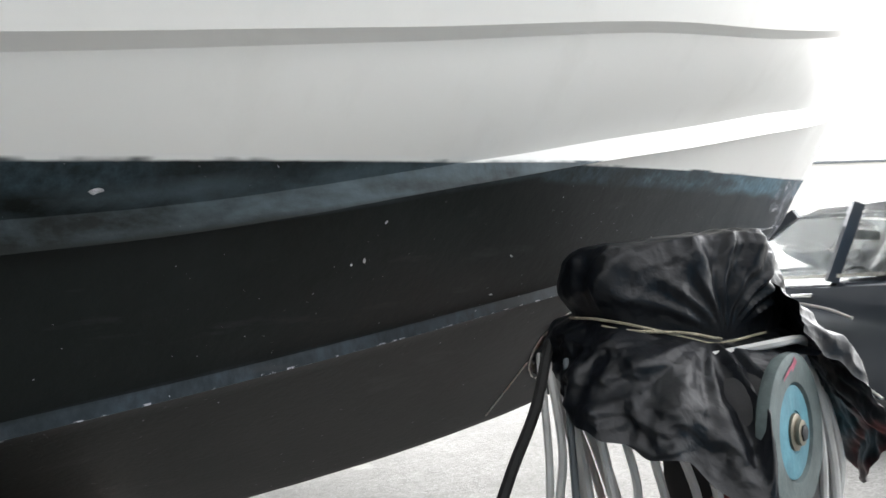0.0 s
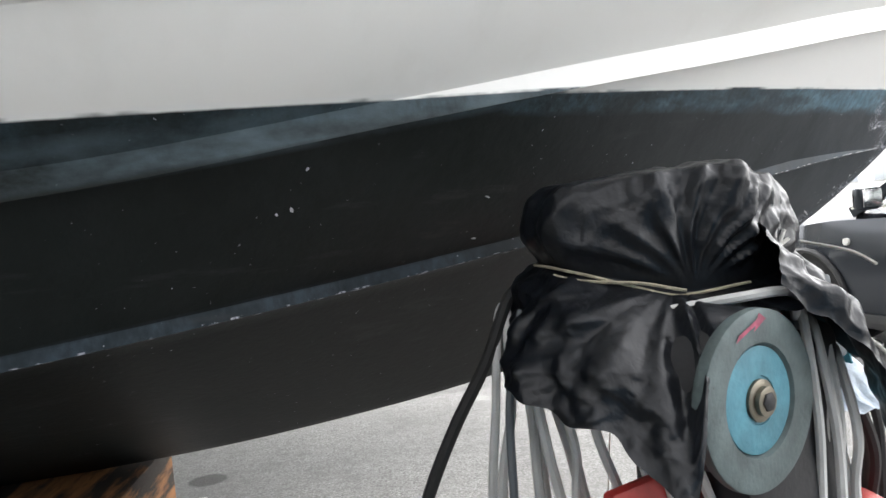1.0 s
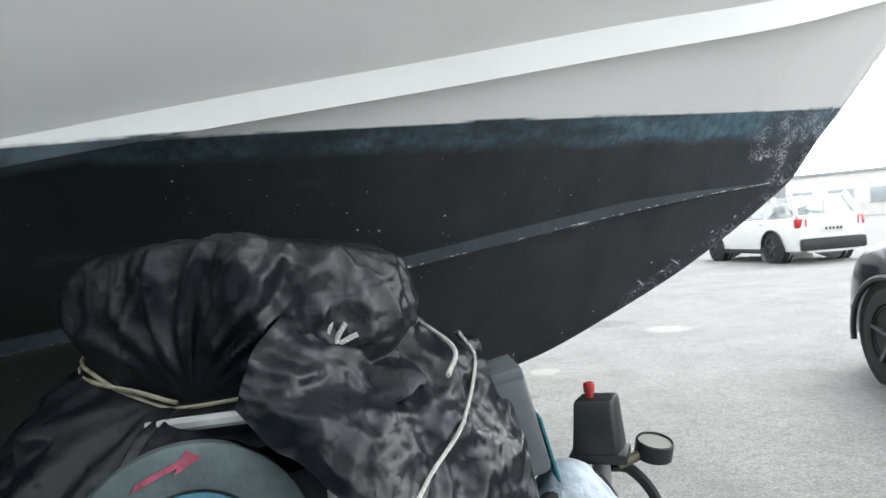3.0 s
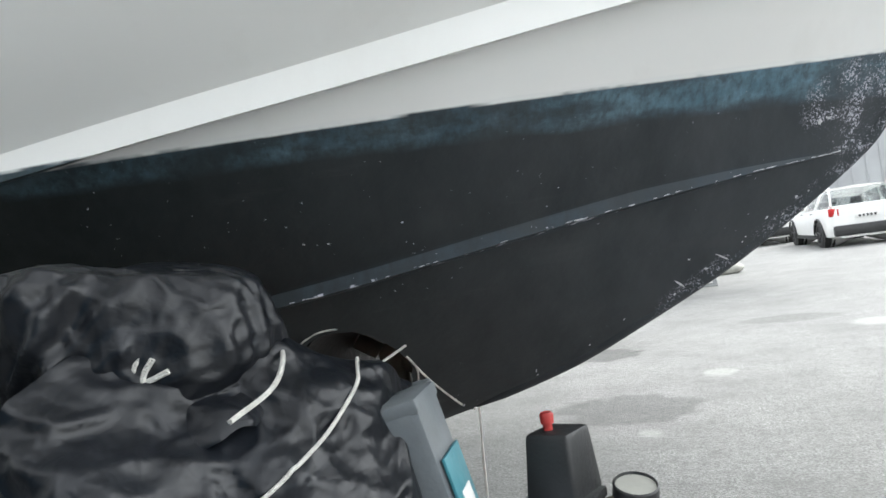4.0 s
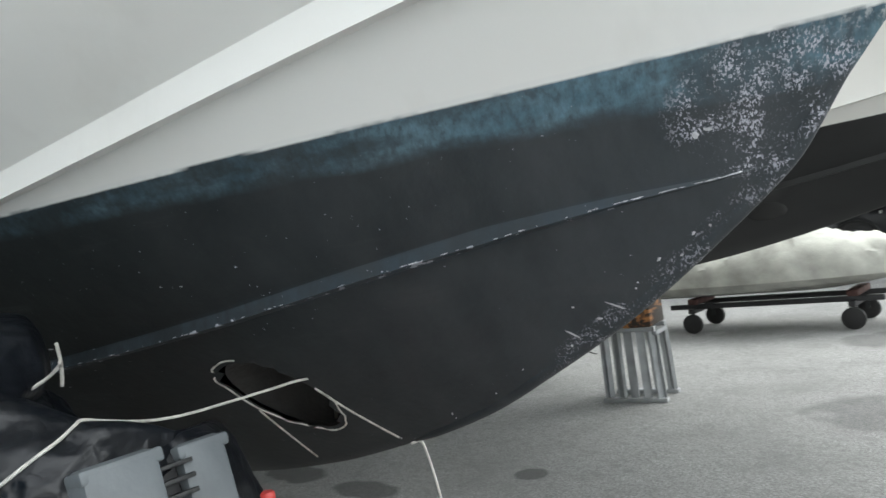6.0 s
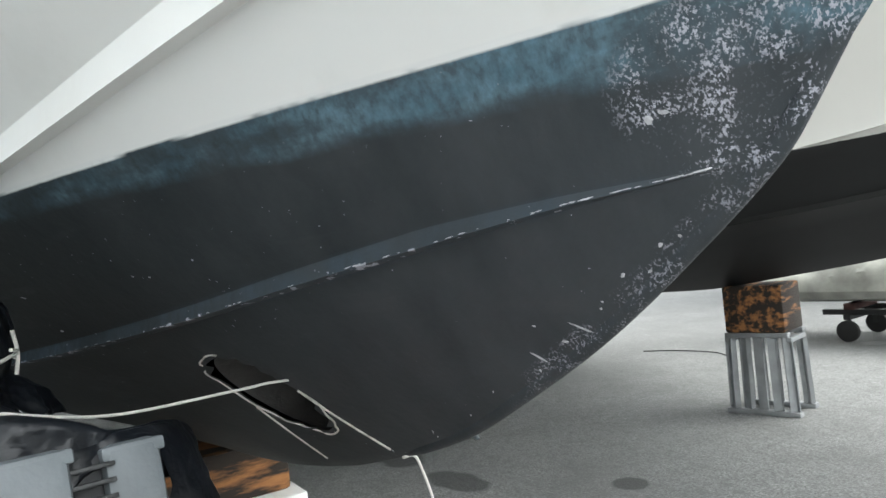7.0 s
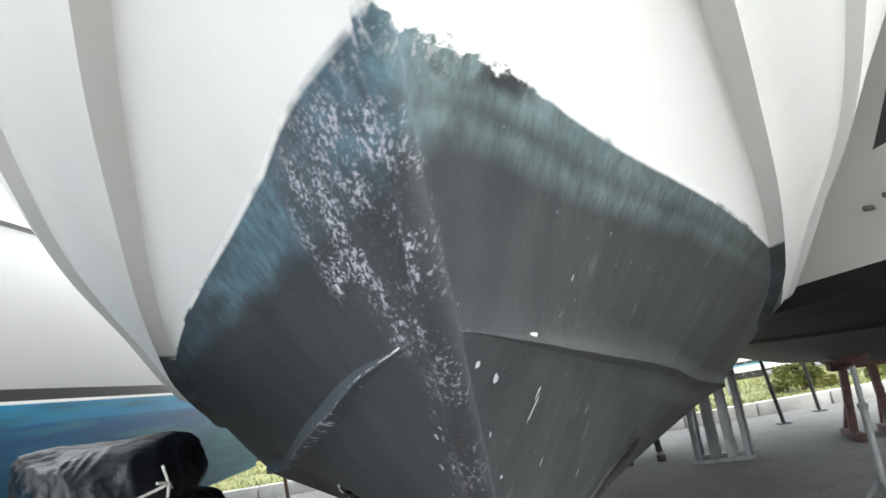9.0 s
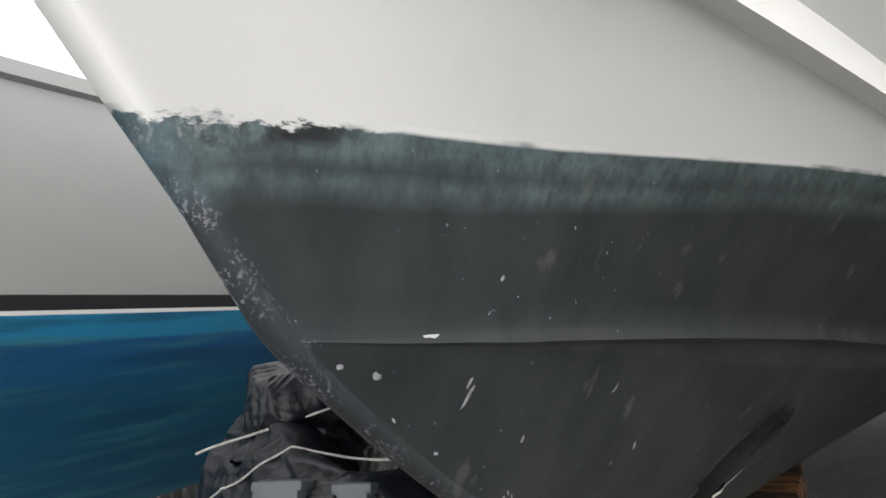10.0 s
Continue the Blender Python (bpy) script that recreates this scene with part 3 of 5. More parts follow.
bmesh.ops.remove_doubles(bm, verts=bm.verts, dist=1e-5)
tunnel = part("thruster_tunnel", bm, MAT["tunnel"], yacht, "dark round bow thruster tunnel")
bm = rod((TX, -0.035, TZ), (TX, 0.035, TZ), 0.03, 0.022, 20)
part("thruster_hub", rod((TX, 0, TZ - TR), (TX, 0, TZ), 0.016, None, 14, bm), MAT["bronze"], tunnel, "dull bronze thruster leg")
for i in range(4):
    a = i * math.tau / 4 + 0.5
    bm = box((0.034, 0.006, 0.055), (0, 0, 0.052), 0.002, (0, 0, 32))
    bmesh.ops.transform(bm, matrix=Matrix.Translation((TX, -0.045, TZ)) @ Matrix.Rotation(a, 4, "Y"), verts=bm.verts)
    part("blade", bm, MAT["bronze"], tunnel)
for side in (-1, 1):
    pts = []
    for i in range(49):
        a = i * math.tau / 48
        q, _ = on_hull(TX + (TR + 0.007) * math.cos(a), TZ + (TR + 0.007) * math.sin(a), side, 0.0015)
        if q is not None and not (0.0 < a < 1.4) and (side < 0 or 3.2 < a < 4.7):
            pts.append(q)
    cut = [i for i in range(len(pts) - 1) if (pts[i + 1] - pts[i]).length > 0.06]
    if cut:
        pts = pts[cut[0] + 1:] + pts[:cut[0] + 1]
    part("sealant_bead", tube(pts, 0.0018, 6, per=2), MAT["sealant"], hull, "pale uneven sealant bead")
for line in (((-0.925, 1.052), (-0.912, 1.045), (-0.902, 1.0), (-0.888, 0.96), (-0.87, 0.922)), ((-1.072, 1.05), (-1.085, 1.0), (-1.108, 0.94), (-1.14, 0.86))):
    pts = [on_hull(x, z, -1, 0.001)[0] for x, z in line]
    part("sealant_bead", tube([q for q in pts if q is not None], 0.0021, 6, per=5), MAT["sealant"], hull, "pale uneven sealant bead")


# a half-round bead along the forefoot and up the stem to the waterline
bead = [(x, 0, keel_z(x) + 0.0045) for x in np.linspace(-0.92, -0.13, 18)] + [(SE + (CE - SE) * u, 0, 1.302 + 0.348 * u) for u in (0.08, 0.16, 0.24, 0.32, 0.4)]
part("keel_bead", tube(bead, lambda t: 0.003 + 0.0085 * min(1.0, 8 * t, 5 * (1 - t)), 12, per=4), MAT["yacht"], yacht, "rounded worn bead along the stem")


def chip(x, z, length, width, tilt, side=-1):
    """A flake of lost paint, a hair proud of the hull."""
    rng = random.Random(int(x * 1e4) + int(z * 1e3))
    bm = bmesh.new()
    vs = []
    for i in range(10):
        a = i * math.tau / 10
        u, w = length * 0.36 * math.cos(a) * rng.uniform(0.7, 1.2), width * 0.34 * math.sin(a) * rng.uniform(0.6, 1.3)
        q, _ = on_hull(x + u * math.cos(tilt) - w * math.sin(tilt), z + u * math.sin(tilt) + w * math.cos(tilt), side, 0.0012)
        if q is None:
            return
        vs.append(bm.verts.new(q))
    bm.faces.new(vs)
    part("paint_chip", bm, MAT["chip"], hull)


for c in ((-0.441, 1.109, 0.03, 0.005, -0.75), (-0.366, 1.146, 0.034, 0.006, -0.6), (-0.395, 1.13, 0.012, 0.005, 0), (-0.42, 1.15, 0.006, 0.004, 0), (-0.375, 1.115, 0.01, 0.004, -0.3),
          (-0.36, 1.09, 0.014, 0.004, 0.9), (-0.955, 1.26, 0.006, 0.004, 0), (-0.923, 1.256, 0.006, 0.004, 0), (-1.549, 1.301, 0.009, 0.006, 0.8), (-1.266, 1.245, 0.014, 0.005, -0.4), (-1.579, 1.248, 0.007, 0.011, 0.3),
          (-1.6, 1.243, 0.006, 0.006, 0), (-1.289, 1.176, 0.012, 0.006, 0), (-1.912, 1.333, 0.022, 0.008, 0.2), (-0.199, 1.341, 0.012, 0.01, 0.5), (-0.185, 1.345, 0.014, 0.006, -0.3),
          (-0.235, 1.289, 0.022, 0.006, 0.0, 1), (-0.17, 1.275, 0.01, 0.005, 0.5, 1), (-0.202, 1.264, 0.014, 0.007, 0.7, 1), (-0.3, 1.235, 0.006, 0.03, 0.1, 1), (-0.295, 1.247, 0.005, 0.014, 0.0, 1), (-0.52, 1.21, 0.004, 0.014, 0.3, 1), (-0.62, 1.13, 0.005, 0.02, -0.5, 1), (-0.4, 1.18, 0.006, 0.012, -0.4, 1), (-0.29, 1.33, 0.005, 0.008, 0, 1)):
    chip(*c)
# flaked edge of the strake towards the bow
rng = random.Random(11)
for i in range(64):
    x = -0.17 - 0.42 * rng.random() ** 1.7 if i < 44 else rng.uniform(-1.3, -0.6)
    chip(x, strake_z(x) + rng.uniform(0.001, 0.002), rng.uniform(0.004, 0.022) * (1 if x > -0.3 else 0.8), rng.uniform(0.0012, 0.0024), math.atan((strake_z(x + 0.01) - strake_z(x - 0.01)) / 0.02))
for i in range(26):
    x = -0.13 - 0.75 * rng.random()
    chip(x, keel_z(x) + rng.uniform(0.012, 0.03), rng.uniform(0.004, 0.012), rng.uniform(0.002, 0.005), 0.7 + rng.uniform(-0.3, 0.3), rng.choice((-1, -1, 1)))

# ---- neighbouring boats ----
def neighbour(name, label, origin, rise, paint):
    """A sister hull with a finer forefoot; origin: where its waterline meets the stem, on the ground plan; rise: that point's height."""
    t = thing(name, label, "boat", Matrix.Translation(origin))
    z0 = rise
    kz = curve((-9, z0 - 0.92), (-5.8, z0 - 0.89), (-4.2, z0 - 0.87), (-3.2, z0 - 0.84), (-2.63, z0 - 0.77), (-2.0, z0 - 0.68), (-1.5, z0 - 0.58), (-0.7, z0 - 0.36), (-0.3, z0 - 0.17), (-0.08, z0 - 0.05))
    sb = curve((-9, 1.1), (-5, 1.0), (-3, 0.72), (-2, 0.5), (-1.2, 0.28), (-0.6, 0.12), (-0.08, 0.0))
    sz = curve((-9, z0 - 0.6), (-5, z0 - 0.55), (-3, z0 - 0.46), (-2, z0 - 0.38), (-1.2, z0 - 0.28), (-0.6, z0 - 0.17), (-0.08, z0 - 0.05))
    cb = curve((-9, 1.75), (-5, 1.65), (-3, 1.18), (-2, 0.86), (-1, 0.52), (-0.4, 0.28), (0.0, 0.12), (0.2, 0.0))
    cz = curve((-9, z0 - 0.42), (-5, z0 - 0.36), (-3, z0 - 0.22), (-2, z0 - 0.1), (-1, z0 + 0.03), (-0.4, z0 + 0.12), (0.2, z0 + 0.24))
    hb = curve((-9, 1.95), (-5, 1.95), (-3, 1.72), (-1.5, 1.3), (-0.5, 0.9), (0.5, 0.4), (1.1, 0.0))
    hz = curve((-9, z0 + 0.95), (-3, z0 + 1.1), (1.1, z0 + 1.35))
    bm = loft([
        (-0.08, lambda x: (0, kz(x)), 0, 0), (-0.08, lambda x: (sb(x) - taper(x, -0.08, 0.03), sz(x)), 3, 0), (-0.08, lambda x: (sb(x), sz(x)), 0, 0), (-0.08, lambda x: (sb(x), sz(x) + taper(x, -0.08, 0.03)), 0, 0),
        (0.2, lambda x: (cb(x) - taper(x, 0.2, 0.04), cz(x)), 4, 0), (0.2, lambda x: (cb(x), cz(x)), 0, 0), (0.2, lambda x: (cb(x), cz(x) + taper(x, 0.2, 0.06)), 0, 0), (1.1, lambda x: (hb(x), hz(x)), 8, 0.05)], 70, -9.0)
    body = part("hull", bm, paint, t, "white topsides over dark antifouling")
    rail = [Vector((x, hb(x) + 0.01, hz(x) - 0.05)) for x in np.linspace(-8.9, 1.0, 24)]
    for s in (-1, 1):
        part("rubbing_strake", tube([Vector((q.x, s * q.y, q.z)) for q in rail], 0.03, 6, per=0), MAT["grey_plastic"], t)
    return t, body


B_WL = 1.64
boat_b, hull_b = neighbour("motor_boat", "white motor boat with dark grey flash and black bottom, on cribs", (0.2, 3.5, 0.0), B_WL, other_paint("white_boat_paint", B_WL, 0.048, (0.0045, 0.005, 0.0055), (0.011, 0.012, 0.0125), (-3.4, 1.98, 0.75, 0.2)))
for x, y, z in ((-3.59, -1.485, 1.727), (-3.445, -1.455, 1.76)):
    part("skin_fitting", rod((x, y, z), (x, y + 0.1, z), 0.014, None, 12), MAT["bronze"], boat_b)
lean = (24, 0, 12)
port_light = part("porthole", box((0.42, 0.03, 0.2), (-2.72, -1.57, 2.54), 0.012, lean), MAT["chrome"], boat_b, "chrome-rimmed dark porthole")
part("pane", box((0.37, 0.036, 0.16), (-2.72, -1.572, 2.54), 0.01, lean), MAT["glass"], port_light)
# no hole is cut: a flattened black disc gives the thruster opening's shade
bm = bmesh.new()
bmesh.ops.create_uvsphere(bm, u_segments=20, v_segments=10, radius=1, matrix=Matrix.Translation((-1.62, -0.375, 1.2)) @ Matrix.Diagonal((0.11, 0.012, 0.05, 1)))
part("thruster_dark_disc", bm, MAT["rubber"], boat_b, "flat black disc painting the shade of a bow thruster opening")
boat_c, hull_c = neighbour("motor_boat", "far white motor boat with black bottom, on a crib", (1.35, 12.0, 0.0), 1.98, other_paint("far_boat_paint", 1.98, 0.05, (0.015, 0.016, 0.017), (0.03, 0.032, 0.034)))

# blue-bottomed boat on the starboard hand
blue = thing("blue_boat", "grey-sided boat with streaked blue bottom and black boot stripe", "boat", Matrix.Translation((0, 0, 0)))
E_Y = -3.0
eb = curve((-13, 1.9), (-6, 1.9), (-1.5, 1.9), (1.0, 1.45), (2.5, 0.8), (3.4, 0.0))
bm = loft([
    (2.4, lambda x: (0, 0.3 + max(0, x + 0.5) ** 2 * 0.1), 0, 0), (2.6, lambda x: (eb(x) * 0.84, 0.5 + max(0, x) * 0.14), 4, 0), (2.6, lambda x: (eb(x) * 0.87, 0.52 + max(0, x) * 0.14), 0, 0),
    (3.0, lambda x: (eb(x) * 0.965, 1.6 + max(0, x) * 0.02), 5, -0.03), (3.4, lambda x: (eb(x), 2.72 + 0.02 * max(0, x)), 6, 0), (3.4, lambda x: (eb(x) + 0.035, 2.74 + 0.02 * max(0, x)), 0, 0), (3.4, lambda x: (eb(x) + 0.035, 2.82 + 0.02 * max(0, x)), 0, 0)], 60, -9.3, 0.02)
blue.matrix_world = Matrix.Translation((0, E_Y - 1.9, 0))
part("hull", bm, blue_boat_paint(), blue, "grey topsides over streaked blue bottom paint")
part("eye_fitting", tube([(-3.4, 1.86, 1.66), (-3.42, 1.9, 1.63), (-3.36, 1.92, 1.6), (-3.35, 1.88, 1.56)], 0.012, 6), MAT["dark_steel"], blue, "small steel eye fitting")

# ---- supports ----
def crib(label, at, wide=0.55, deep=0.5, tall=0.5, timber=0.3, turn=0.0, legs=5, group="boat cribs", wide_leg=0.045):
    """Galvanised crib of upright channels on a base, with a timber block on it."""
    t = thing("boat_crib", label, "boat support", pose(*at, 0, 0, turn), group)
    for s in (-1, 1):
        part("base_rail", box((wide + 0.06, 0.06, 0.03), (0, s * deep / 2, 0.015), 0.004), MAT["steel"], t)
        part("top_rail", box((wide, 0.05, 0.03), (0, s * deep / 2 * 0.94, tall - 0.015), 0.004), MAT["steel"], t)
        part("side_rail", box((0.05, deep, 0.03), (s * wide / 2 * 0.93, 0, tall - 0.046), 0.004), MAT["steel"], t)
        for i in range(legs):
            x = (i / (legs - 1) - 0.5) * wide * 0.9
            bm = beam((x * 1.05, s * deep / 2, 0.03), (x, s * deep / 2 * 0.94, tall - 0.03), wide_leg, 0.008)
            beam((x * 1.05 + 0.02, s * (deep / 2 - 0.012), 0.03), (x + 0.02, s * (deep / 2 - 0.012) * 0.94, tall - 0.03), 0.006, 0.03, bm)
            beam((x * 1.05 - 0.02, s * (deep / 2 - 0.012), 0.03), (x - 0.02, s * (deep / 2 - 0.012) * 0.94, tall - 0.03), 0.006, 0.03, bm)
            part("upright", bm, MAT["steel"], t, smooth=False)
    if timber:
        w = tagged(part("timber_block", box((wide * 0.95, deep * 1.15, timber), (0, 0, 0), 0.015), MAT["wood"]), "charred orange timber block on a steel crib", "timber block", "timber blocks")
        w.matrix_world = pose(*at, 0, 0, turn) @ Matrix.Translation((0, 0, tall + timber / 2))
    return t


crib("galvanised steel crib under the neighbouring boat", (-2.66, 3.6, 0), 0.4, 0.26, 0.52, 0.3, 12, 5, wide_leg=0.058)
crib("galvanised steel crib with close-set uprights", (-7.1, 5.35, 0), 0.6, 0.7, 0.86, 0, 80, 6, wide_leg=0.075)
crib("galvanised steel crib beyond the bow", (-7.2, 2.14, 0), 0.5, 0.35, 0.9, 0, 70, 4, wide_leg=0.085)
crib("galvanised steel crib near the road", (-9.0, 7.0, 0), 0.5, 0.4, 0.9, 0, 85, 4)
crib("slender steel crib holding timber under a far boat", (-0.45, 12.0, 0), 0.4, 0.4, 0.62, 0.48, 0, 3)
crib("galvanised steel crib under the yacht's keel", (-2.2, -0.05, 0), 0.5, 0.5, 0.51, 0)
board = tagged(part("packing_board", box((0.5, 0.44, 0.035), (-2.2, -0.02, 0.5275), 0.005), MAT["white_print"]), "white packing board under the timber block", "board")
block = tagged(part("timber_block", box((0.5, 0.47, 0.165), (0, 0, 0), 0.015), MAT["wood"]), "broad charred timber block under the yacht's keel", "timber block", "timber blocks")
block.matrix_world = pose(-2.27, -0.06, 0.6275, 0, 0, 0)


crib("galvanised steel crib under the blue boat", (-4.2, E_Y - 1.9, 0), 0.56, 0.5, 0.295, 0)
crib("galvanised steel crib under the blue boat", (-8.6, E_Y - 1.9, 0), 0.56, 0.5, 0.295, 0)


def jack_stand(label, at, top, mat, turn=0.0, spread=0.26, foot=0.3):
    t = thing("jack_stand", label, "boat stand", pose(*at, 0, 0, turn), "jack stands")
    part("post", rod((0, 0, 0), (0, 0, top * 0.72), 0.021, None, 14), mat, t)
    part("screw", rod((0, 0, top * 0.7), (0, 0, top - 0.03), 0.016, None, 12), MAT["steel"], t)
    part("nut", rod((0, 0, top * 0.71), (0, 0, top * 0.71 + 0.03), 0.029, None, 6), MAT["steel"], t)
    part("pad", box((0.14, 0.14, 0.03), (0, 0, top - 0.015), 0.006, (12, 0, 0)), MAT["rust"], t)
    for i in range(3):
        a = math.radians(90 + 120 * i)
        part("leg", rod((0.02 * math.cos(a), 0.02 * math.sin(a), foot), (spread * math.cos(a), spread * math.sin(a), 0.012), 0.014, None, 10), mat, t)
        part("brace", rod((0, 0, 0.02), (spread * math.cos(a), spread * math.sin(a), 0.015), 0.009, None, 8), mat, t)
    return t


jack_stand("grey steel screw jack stand under a boat", (-3.94, 2.02, 0), 0.98, MAT["steel"], 20)
jack_stand("black steel stand with paired legs", (-8.6, -1.85, 0), 1.0, MAT["dark_steel"], 0, 0.2)
jack_stand("black steel stand near the blue boat", (-6.7, -1.1, 0), 1.02, MAT["dark_steel"], 40, 0.2)


def trestle(label, at, turn, tall, mat):
    t = thing("steel_trestle", label, "boat stand", pose(*at, 0, 0, turn), "steel trestles")
    for s in (-1, 1):
        part("foot", box((0.09, 0.6, 0.07), (s * 0.17, 0, 0.035), 0.006), mat, t)
        part("upright", beam((s * 0.17, 0, 0.06), (s * 0.13, 0, tall), 0.07, 0.07), mat, t, smooth=False)
        part("brace", beam((s * 0.17, 0.27, 0.06), (s * 0.14, 0.02, tall * 0.7), 0.03, 0.03), mat, t, smooth=False)
    part("head", box((0.5, 0.2, 0.09), (0, 0, tall + 0.045), 0.008), mat, t)
    return t


trestle("rusty red steel trestle under a boat", (-7.1, 3.55, 0), 80, 0.66, MAT["rust"])
trestle("rusty red steel trestle by the road", (-9.2, 8.3, 0), 75, 0.85, MAT["rust"])
trestle("black steel trestle past the bow", (-7.95, 1.5, 0), 80, 0.5, MAT["dark_steel"])


def prop(label, base, top, mat):
    """A slim steel pole wedged under a boat."""
    t = thing("boat_prop", label, "boat stand", Matrix.Translation(base), "boat props")
    d = Vector(top) - Vector(base)
    part("pole", rod((0, 0, 0.01), d, 0.024, None, 10), mat, t)
    part("foot", box((0.14, 0.14, 0.012), (0, 0, 0.006), 0.003), mat, t)
    part("head", box((0.1, 0.1, 0.02), d, 0.004), mat, t)


prop("slim black steel prop leaning under a boat", (-8.9, 3.4, 0), (-8.8, 3.22, 1.15), MAT["dark_steel"])
prop("slim black steel prop leaning under a boat", (-9.4, 5.75, 0), (-9.3, 5.6, 1.15), MAT["dark_steel"])
prop("slim black steel prop beside the verge", (-9.5, 4.1, 0), (-9.45, 3.98, 1.15), MAT["dark_steel"])
for y in (-1.5, -1.66):
    prop("black steel prop of a pair near the blue boat", (-7.6, y, 0), (-7.6, y + 0.03, 1.1), MAT["dark_steel"])
prop("rusty steel post by the blue boat", (-8.9, -2.75, 0), (-8.9, -2.8, 1.35), MAT["rust"])
# ---- the bagged compressor beside the hull ----
def drape(n, size, centre, z0, solids, turn=0.0, steps=260, belts=(), seed=1, slack=1.0, fall=0.00016):
    """A square of plastic sheet dropped over rounded solids (centre, radii, exponent) and drawn in by belts (height, centre, radius)."""
    rng = np.random.RandomState(seed)
    g = np.linspace(-0.5, 0.5, n)
    a = math.radians(turn)
    gx, gy = np.meshgrid(g, g, indexing="ij")
    p = np.stack([centre[0] + size * (gx * math.cos(a) - gy * math.sin(a)), centre[1] + size * (gx * math.sin(a) + gy * math.cos(a)), np.full_like(gx, z0)], -1)
    p = (p + rng.normal(0, 0.0025, p.shape)).astype(np.float32)
    rest = size / (n - 1) * slack
    old = p.copy()
    links = [((slice(None), slice(0, -1)), (slice(None), slice(1, None)), rest), ((slice(0, -1), slice(None)), (slice(1, None), slice(None)), rest),
             ((slice(0, -1), slice(0, -1)), (slice(1, None), slice(1, None)), rest * 1.414), ((slice(1, None), slice(0, -1)), (slice(0, -1), slice(1, None)), rest * 1.414),
             ((slice(None), slice(0, -2)), (slice(None), slice(2, None)), rest * 1.75), ((slice(0, -2), slice(None)), (slice(2, None), slice(None)), rest * 1.75)]
    for step in range(steps):
        speed = (p - old) * 0.93
        old = p.copy()
        p = p + speed
        p[..., 2] -= fall
        for _ in range(4):
            for k, (i, j, length) in enumerate(links):
                d = p[j] - p[i]
                dist = np.linalg.norm(d, axis=-1, keepdims=True) + 1e-9
                over = (dist - length) / dist
                if k >= 4:
                    over = np.minimum(over, 0) * 0.35
                c = 0.3 * over * d
                p[i] += c
                p[j] -= c
            for c, r, e in solids:
                q = (p - np.array(c)) / np.array(r)
                m = (np.abs(q) ** e).sum(-1) ** (1 / e)
                inside = m < 1
                p[inside] = (np.array(c) + np.array(r) * q / np.maximum(m, 0.05)[..., None])[inside]
                old[inside] += (p[inside] - old[inside]) * 0.35
            if step > steps * 0.35:
                for h, c, r in belts:
                    d = p[..., :2] - np.array(c)
                    m = np.linalg.norm(d, axis=-1)
                    w = np.exp(-((p[..., 2] - h) / 0.014) ** 2) * (m > r)
                    p[..., :2] -= d * ((1 - r / np.maximum(m, 1e-6)) * w * 0.5)[..., None]
    return p


def sheet_mesh(p, keep, crumple=0.006):
    n = p.shape[0]
    bm = bmesh.new()
    vs = [[bm.verts.new(p[i, j]) for j in range(n)] for i in range(n)]
    for i in range(n - 1):
        for j in range(n - 1):
            c = (p[i, j] + p[i + 1, j + 1]) / 2
            if keep(c):
                bm.faces.new((vs[i][j], vs[i + 1][j], vs[i + 1][j + 1], vs[i][j + 1]))
    bmesh.ops.delete(bm, geom=[v for v in bm.verts if not v.link_faces], context="VERTS")
    bmesh.ops.smooth_vert(bm, verts=bm.verts, factor=0.25, use_axis_x=True, use_axis_y=True, use_axis_z=True)
    bmesh.ops.subdivide_edges(bm, edges=bm.edges, cuts=1, use_grid_fill=True)
    bm.normal_update()
    for v in bm.verts:
        near = noise.voronoi(v.co * 26 + Vector((noise.noise(v.co * 9), noise.noise(v.co * 9 + Vector((7, 0, 0))), 0)) * 0.8)[0]
        v.co += v.normal * crumple * ((near[1] - near[0]) - 0.25 + 0.6 * noise.noise(v.co * 45))
    return bm


HUB = Vector((-1.028, -0.913, 0.962))
FACE = Vector((math.cos(radians(-63)), math.sin(radians(-63)), 0.0))
SIDE = Vector((-FACE.y, FACE.x, 0.0))
comp = thing("air_compressor", "red-framed workshop compressor with blue flywheel, half wrapped in plastic", "compressor", Matrix.Translation((-0.95, -0.68, 0)))
BACK = Matrix.Translation((0.95, 0.68, 0))


def cpart(name, bm, mat, label="", parent=None, smooth=True):
    """A part of the compressor, given in the yard's own coordinates."""
    bmesh.ops.transform(bm, matrix=BACK, verts=bm.verts)
    return part(name, bm, mat, parent or comp, label, smooth)


def turned(profile, centre, axis, seg=48):
    """A lathe: profile of (along the axis, radius)."""
    bm = bmesh.new()
    m = Matrix.Translation(centre) @ axis.to_track_quat("Z", "Y").to_matrix().to_4x4()
    rings = [[bm.verts.new(m @ Vector((r * math.cos(i * math.tau / seg), r * math.sin(i * math.tau / seg), h))) for i in range(seg)] for h, r in profile]
    for a, b in zip(rings, rings[1:]):
        for i in range(seg):
            bm.faces.new((a[i], a[(i + 1) % seg], b[(i + 1) % seg], b[i]))
    bm.faces.new(rings[0][::-1])
    bm.faces.new(rings[-1])
    return bm


